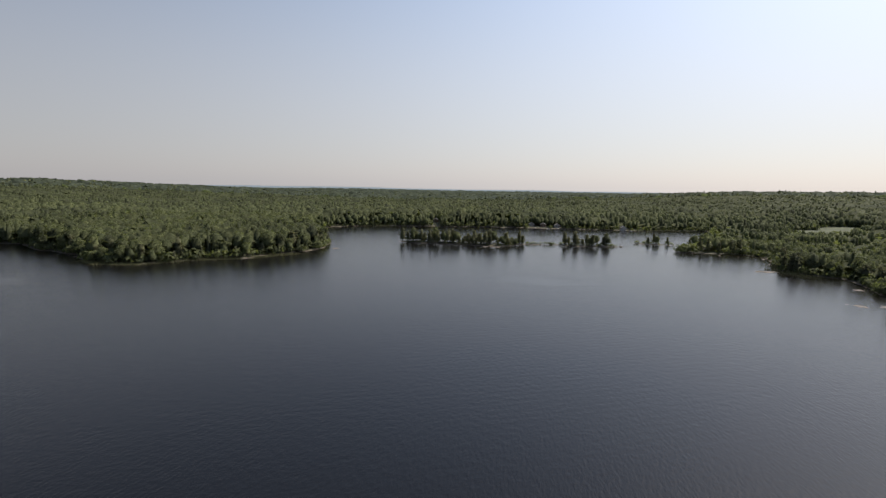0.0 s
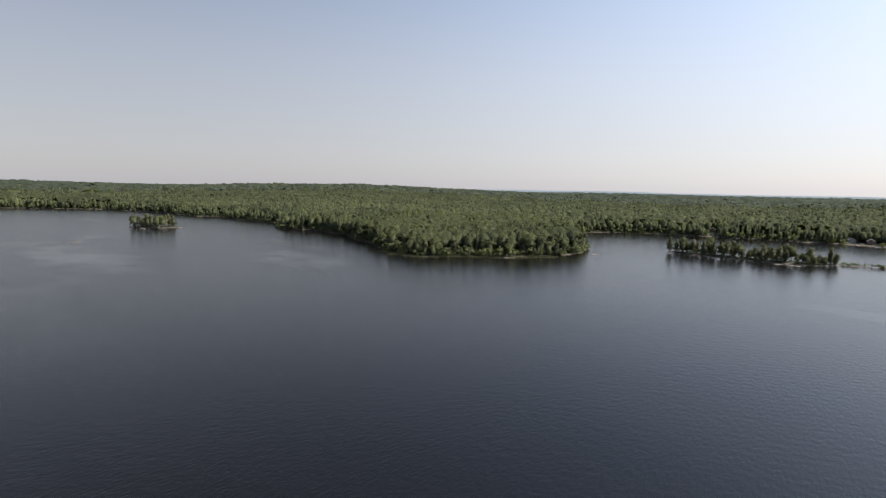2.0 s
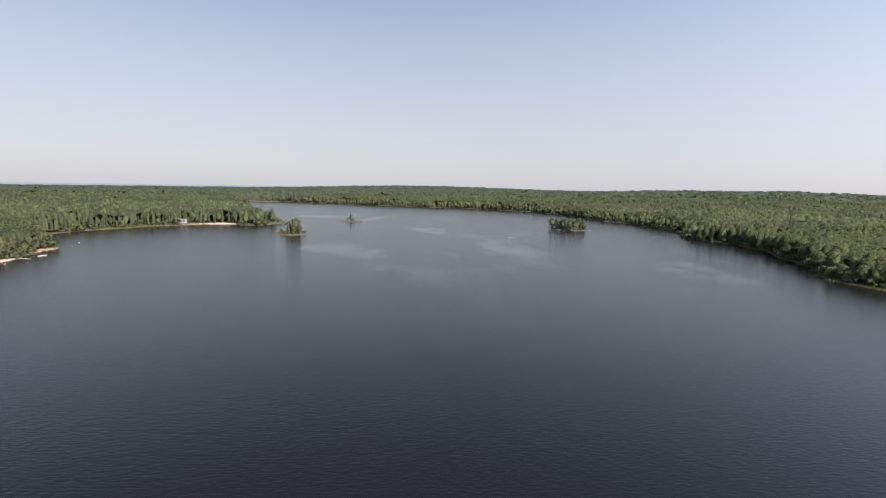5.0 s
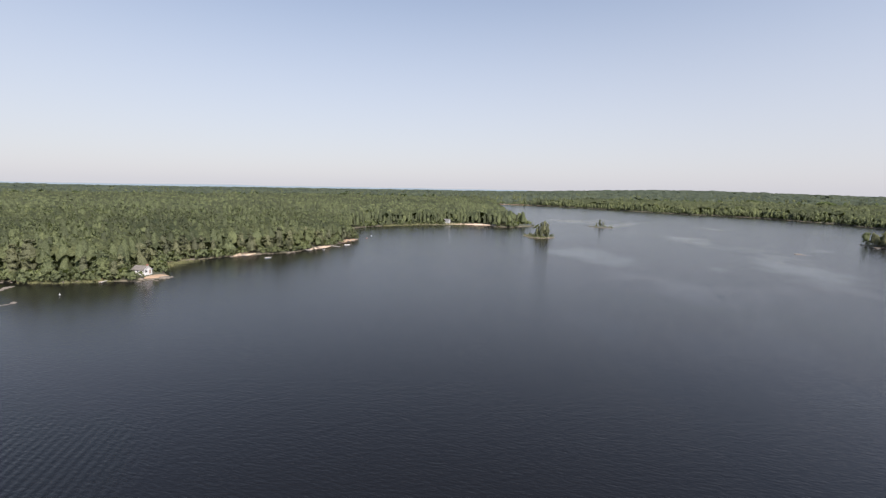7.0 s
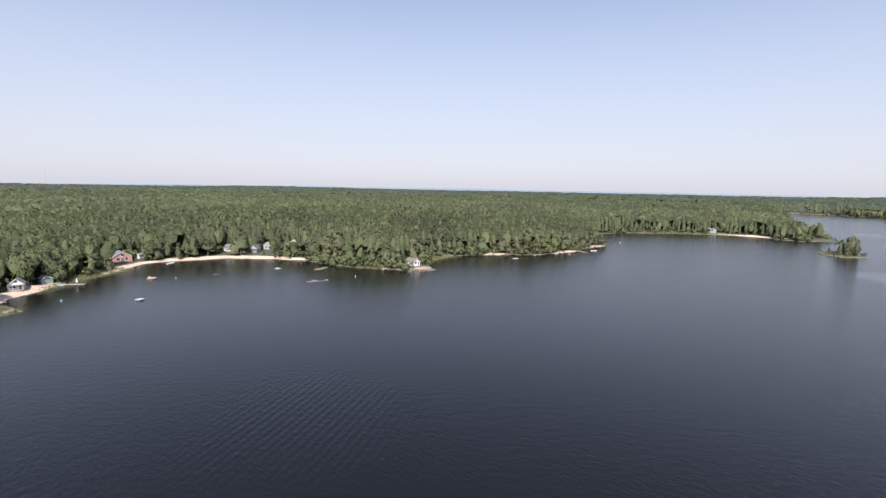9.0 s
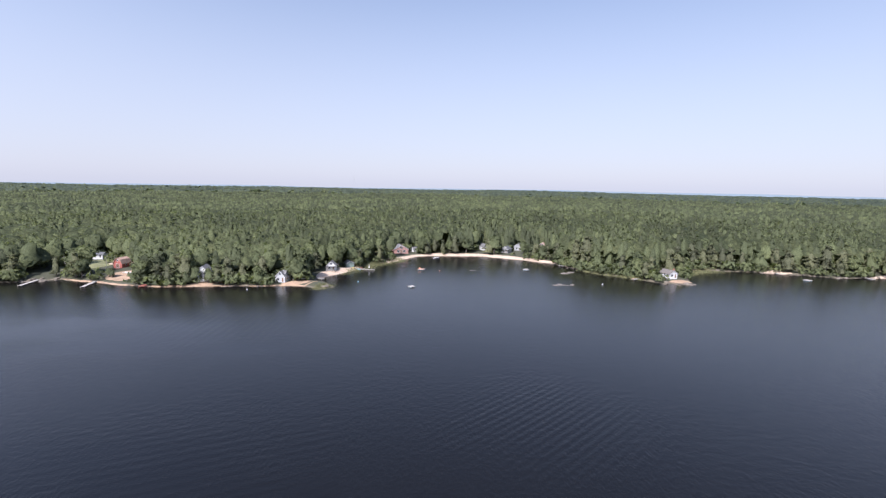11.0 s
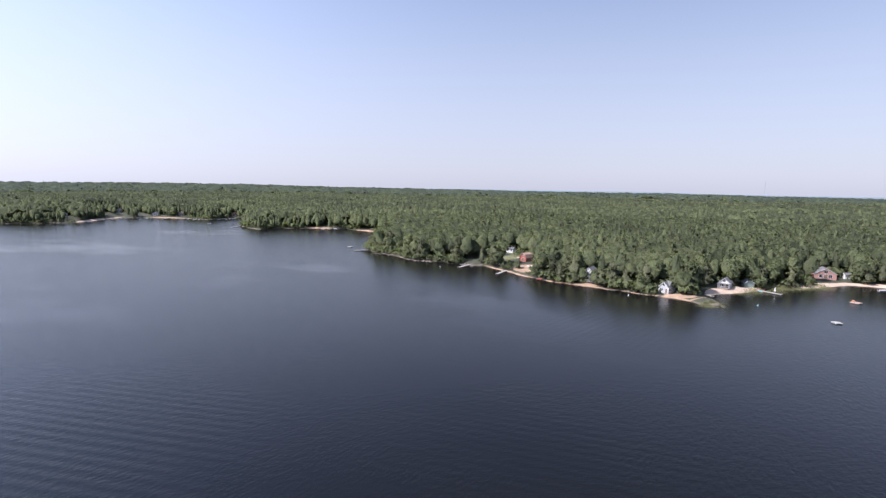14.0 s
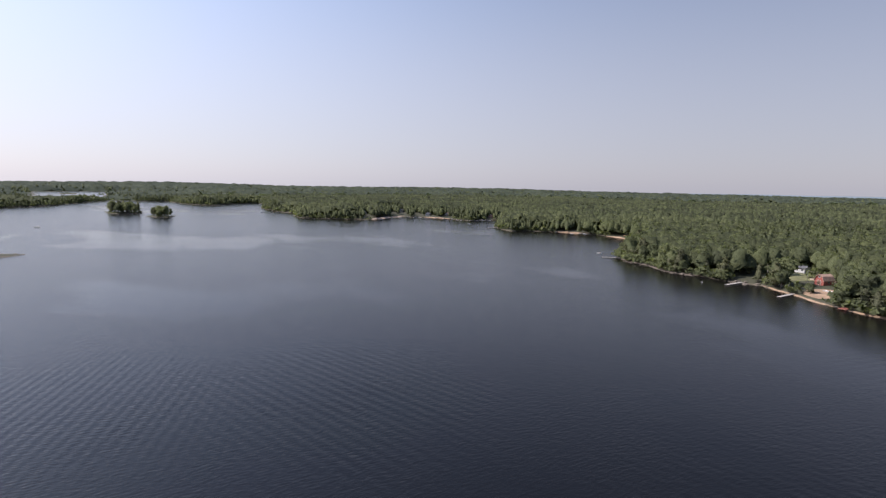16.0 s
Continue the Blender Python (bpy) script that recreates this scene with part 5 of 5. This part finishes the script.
boulders([(220, 251), (212, 249)], 5, 0.8, 2.0, LEDGE, 0.8)
boulders([(30, 406), (50, 404)], 8, 1.0, 2.4, LEDGE, 0.8)
boulders([(421, 17), (429, 30)], 10, 0.8, 1.8, LEDGE, 0.8)
boulders([(-441, 193), (-446, 191)], 5, 1.0, 2.0, LEDGE, 0.8)
boulders([(-216, -196), (-207, -197), (-199, -201)], 22, 0.6, 1.5)
boulders([(-30, -240), (-24, -237)], 8, 0.6, 1.4)
boulders([(2, -250), (30, -257), (62, -268)], 26, 0.4, 0.9)
boulders([(95, -293), (105, -291), (112, -291)], 16, 0.6, 1.4)
boulders([(130, -293), (142, -290), (151, -293)], 18, 0.6, 1.5)
boulders([(163, -302), (185, -309)], 10, 0.4, 1.0)
boulders([(-264, -226), (-306, -197), (-318, -184)], 18, 0.5, 1.3)
boulders([(-331, -182), (-358, -175), (-388, -179), (-413, -174)], 26, 0.6, 1.5)
boulders([(-177, -276), (-180, -255), (-190, -224)], 18, 0.4, 1.0)
boulders([(-100, 360), (-122, 333), (-142, 318), (-169, 300), (-203, 290)], 24, 0.5, 1.2)
boulders([(-221, 300), (-263, 333), (-322, 372)], 14, 0.5, 1.2)
boulders([(209, 293), (226, 330), (239, 363), (187, 387)], 20, 0.5, 1.3)
boulders([(-39, 436), (8, 418), (72, 425), (162, 420)], 20, 0.6, 1.3)
boulders([(-494, -26), (-487, -14), (-500, -1)], 8, 0.7, 1.5)
boulders([(-526, 287), (-512, 300), (-508, 318)], 14, 0.8, 1.8)
boulders([(404, -409), (437, -429)], 10, 0.6, 1.5)


# ---- reeds and shrubs at the water's edge ----
def reeds(line, wide, count, label, tall=0.9):
    rng = np.random.RandomState(count)
    line = np.array(line, float)
    k = rng.randint(0, len(line) - 1, count)
    u = rng.uniform(0, 1, (count, 1))
    xy = line[k] * (1 - u) + line[k + 1] * u + rng.normal(0, wide, (count, 2))
    z = np.maximum(ground_height(xy, shore_distance(xy, ROUGH_OUTLINES)), -0.3)
    a = rng.uniform(0, 6.28, count)
    w, h = rng.uniform(0.12, 0.3, count), rng.uniform(0.6, 1.2, count) * tall
    lean = rng.normal(0, 0.25, (count, 2))
    base = np.column_stack([xy, z])
    side = np.column_stack([np.cos(a) * w, np.sin(a) * w, 0 * a])
    v = np.stack([base - side, base + side, base + np.column_stack([lean, h])], 1).reshape(-1, 3)
    tagged(new("reeds", mesh_from("reeds", v, np.arange(count * 3).reshape(-1, 3), REED)), label, "reeds", kind="stuff")


REEDS = "yellow-green reeds standing in the shallows"
reeds([(-264, -224), (-245, -226), (-232, -222)], 3.5, 2500, REEDS)
reeds([(-30, -243), (-25, -237), (-22, -236)], 1.6, 1500, REEDS, 0.6)
reeds([(-40, -271), (-49, -280), (-56, -285), (-62, -291)], 2.2, 2600, REEDS, 0.55)
reeds([(-86, -313), (-76, -306), (-66, -300), (-58, -296)], 2.6, 4200, REEDS, 0.7)
reeds([(-104, 345), (-113, 338), (-128, 320), (-157, 311), (-181, 289), (-205, 288), (-222, 299)], 1.7, 9000, REEDS, 1.1)
reeds([(216, 283), (212, 305), (228, 330)], 3.5, 3000, REEDS)
reeds([(-196, -213), (-186, -233), (-181, -250)], 1.4, 2200, REEDS)
reeds([(-520, -28), (-500, -20), (-490, -12)], 3.0, 1600, REEDS)
reeds([(-562, -203), (-600, -172), (-626, -115)], 3.5, 3000, REEDS, 1.3)
reeds([(-99, 590), (-60, 600)], 4.0, 2000, REEDS, 1.3)
reeds([(300, 575), (255, 585)], 6.0, 2000, REEDS, 1.3)


def shrubs():
    """Low bushes that overhang the banks, joined to one growth."""
    rng = np.random.RandomState(8)
    line = np.concatenate([OUTLINES[0]] + [o[::2] for o in OUTLINES[1:3]] + [o[::4] for o in OUTLINES[3:6]] + OUTLINES[6:8])
    line = line[np.hypot(line[:, 0], line[:, 1]) < 1500]
    line = np.repeat(line, 9, 0) + rng.normal(0, 3.4, (9 * len(line), 2))
    ds = shore_distance(line, OUTLINES)
    keep = (ds > 0.5) & (ds < 10) & (rng.uniform(0, 1, len(line)) < np.clip(0.7 + 0.5 * swell(line, 40, 3), 0.05, 1))
    keep &= ~is_open(line, -1.0)
    for x, y, rad in OPEN_BANKS:
        keep &= np.hypot(line[:, 0] - x, line[:, 1] - y) > rad
    # bushes scattered over the marsh
    wild = rng.uniform((230, 280), (520, 640), (900, 2))
    wild = wild[rng.uniform(0, 1, 900) < marsh_land(wild) * np.clip(0.5 + swell(wild, 60, 5), 0.06, 1)]
    # and thickets round the clearings
    round_open = np.array([(x + math.cos(a) * (r + q), y + math.sin(a) * (r + q)) for x, y, r in CLEARINGS for a in np.linspace(0, 6.28, int(7 + 2 * r), endpoint=False) for q in rng.uniform(0, 7, 2)])
    round_open = round_open[~is_open(round_open, 0.5)]
    round_open = np.concatenate([round_open, wild])
    away = shore_distance(round_open, OUTLINES)
    xy = np.concatenate([line[keep], round_open[away > 5]])
    z = ground_height(xy, np.concatenate([ds[keep], away[away > 5]]))
    parts = []
    isle = shore_distance(xy, ROUGH_OUTLINES[:1]) < 0
    for p, zz, low in zip(xy, z, isle):
        far = math.hypot(*p) > 480
        high, count = rng.uniform(1.0, 2.6) if low else rng.uniform(1.2, 6.4), 9 if far else 24
        way = rng.normal(0, 1, (count, 3))
        way[:, 2] = np.abs(way[:, 2])
        way /= np.linalg.norm(way, axis=1, keepdims=True)
        c = np.array([p[0], p[1], zz + high * 0.25]) + way * (high * 0.7, high * 0.7, high * 0.7)
        v, t, soft = tufts(c, way, way + (0, 0, 0.3), high * (0.4 if far else 0.26) * rng.uniform(0.7, 1.2, count), rng)
        parts.append((v, t, np.full(len(v), rng.uniform(0.2, 1.0)), soft))
    forest("shore_shrubs", parts, "low green bushes along the banks")


OPEN_BANKS = [(-128, -324, 36), (-157, -307, 14), (-90, -318, 10), (-40, -276, 12), (-22, -244, 12), (68, -274, 10), (-209, -199, 9), (104, -292, 6), (-300, -203, 6), (-345, -178, 8), (-400, -176, 10), (-622, -98, 25),
              (338, -448, 18), (283, -449, 12)]
shrubs()

# ---- a red-leaved maple by the landing ----
top = copy_thing(TREES["broad"][2], Matrix.Translation((44, -270, height_at(44, -270))))
top.scale = (0.6, 0.6, 0.75)
for child in top.children:
    if child.name.startswith("crown"):
        child.data = child.data.copy()
        child.data.materials[0] = RED_LEAVES
tagged(top, "small maple with dark red leaves on the bank", "tree", "shoreline trees")

# ---- far landmarks ----
a = radians(170.1)
mast_x, mast_y = -math.sin(a) * 2300, math.cos(a) * 2300
top = stand("radio_mast", mast_x, mast_y, 0, "thin grey lattice radio mast above the forest", "mast")
for k in range(3):
    t = k * 2.0944
    part("leg", rod((math.cos(t) * 0.9, math.sin(t) * 0.9, 0), (math.cos(t) * 0.5, math.sin(t) * 0.5, 80), 0.22, 0.15, 5), STEEL, top)
for k in range(20):
    part("brace", rod((0.85 * math.cos(k * 2.0944), 0.85 * math.sin(k * 2.0944), k * 4), (0.8 * math.cos((k + 1) * 2.0944), 0.8 * math.sin((k + 1) * 2.0944), k * 4 + 4), 0.1, 0.1, 4), STEEL, top)
for turn, far in ((145.1, 2500), (170.5, 2350)):
    a = radians(turn)
    top = stand("water_tank", -math.sin(a) * far, math.cos(a) * far, 0, "white round water tank above the distant forest", "water tank", "water tanks")
    part("shaft", rod((0, 0, -1), (0, 0, 12), 3.0, 3.0, 14), WHITE, top)
    part("tank", rod((0, 0, 10), (0, 0, 15), 6.5, 6.0, 16), WHITE, top)
    part("dome", rod((0, 0, 15), (0, 0, 17.5), 6.0, 2.0, 16), WHITE, top)
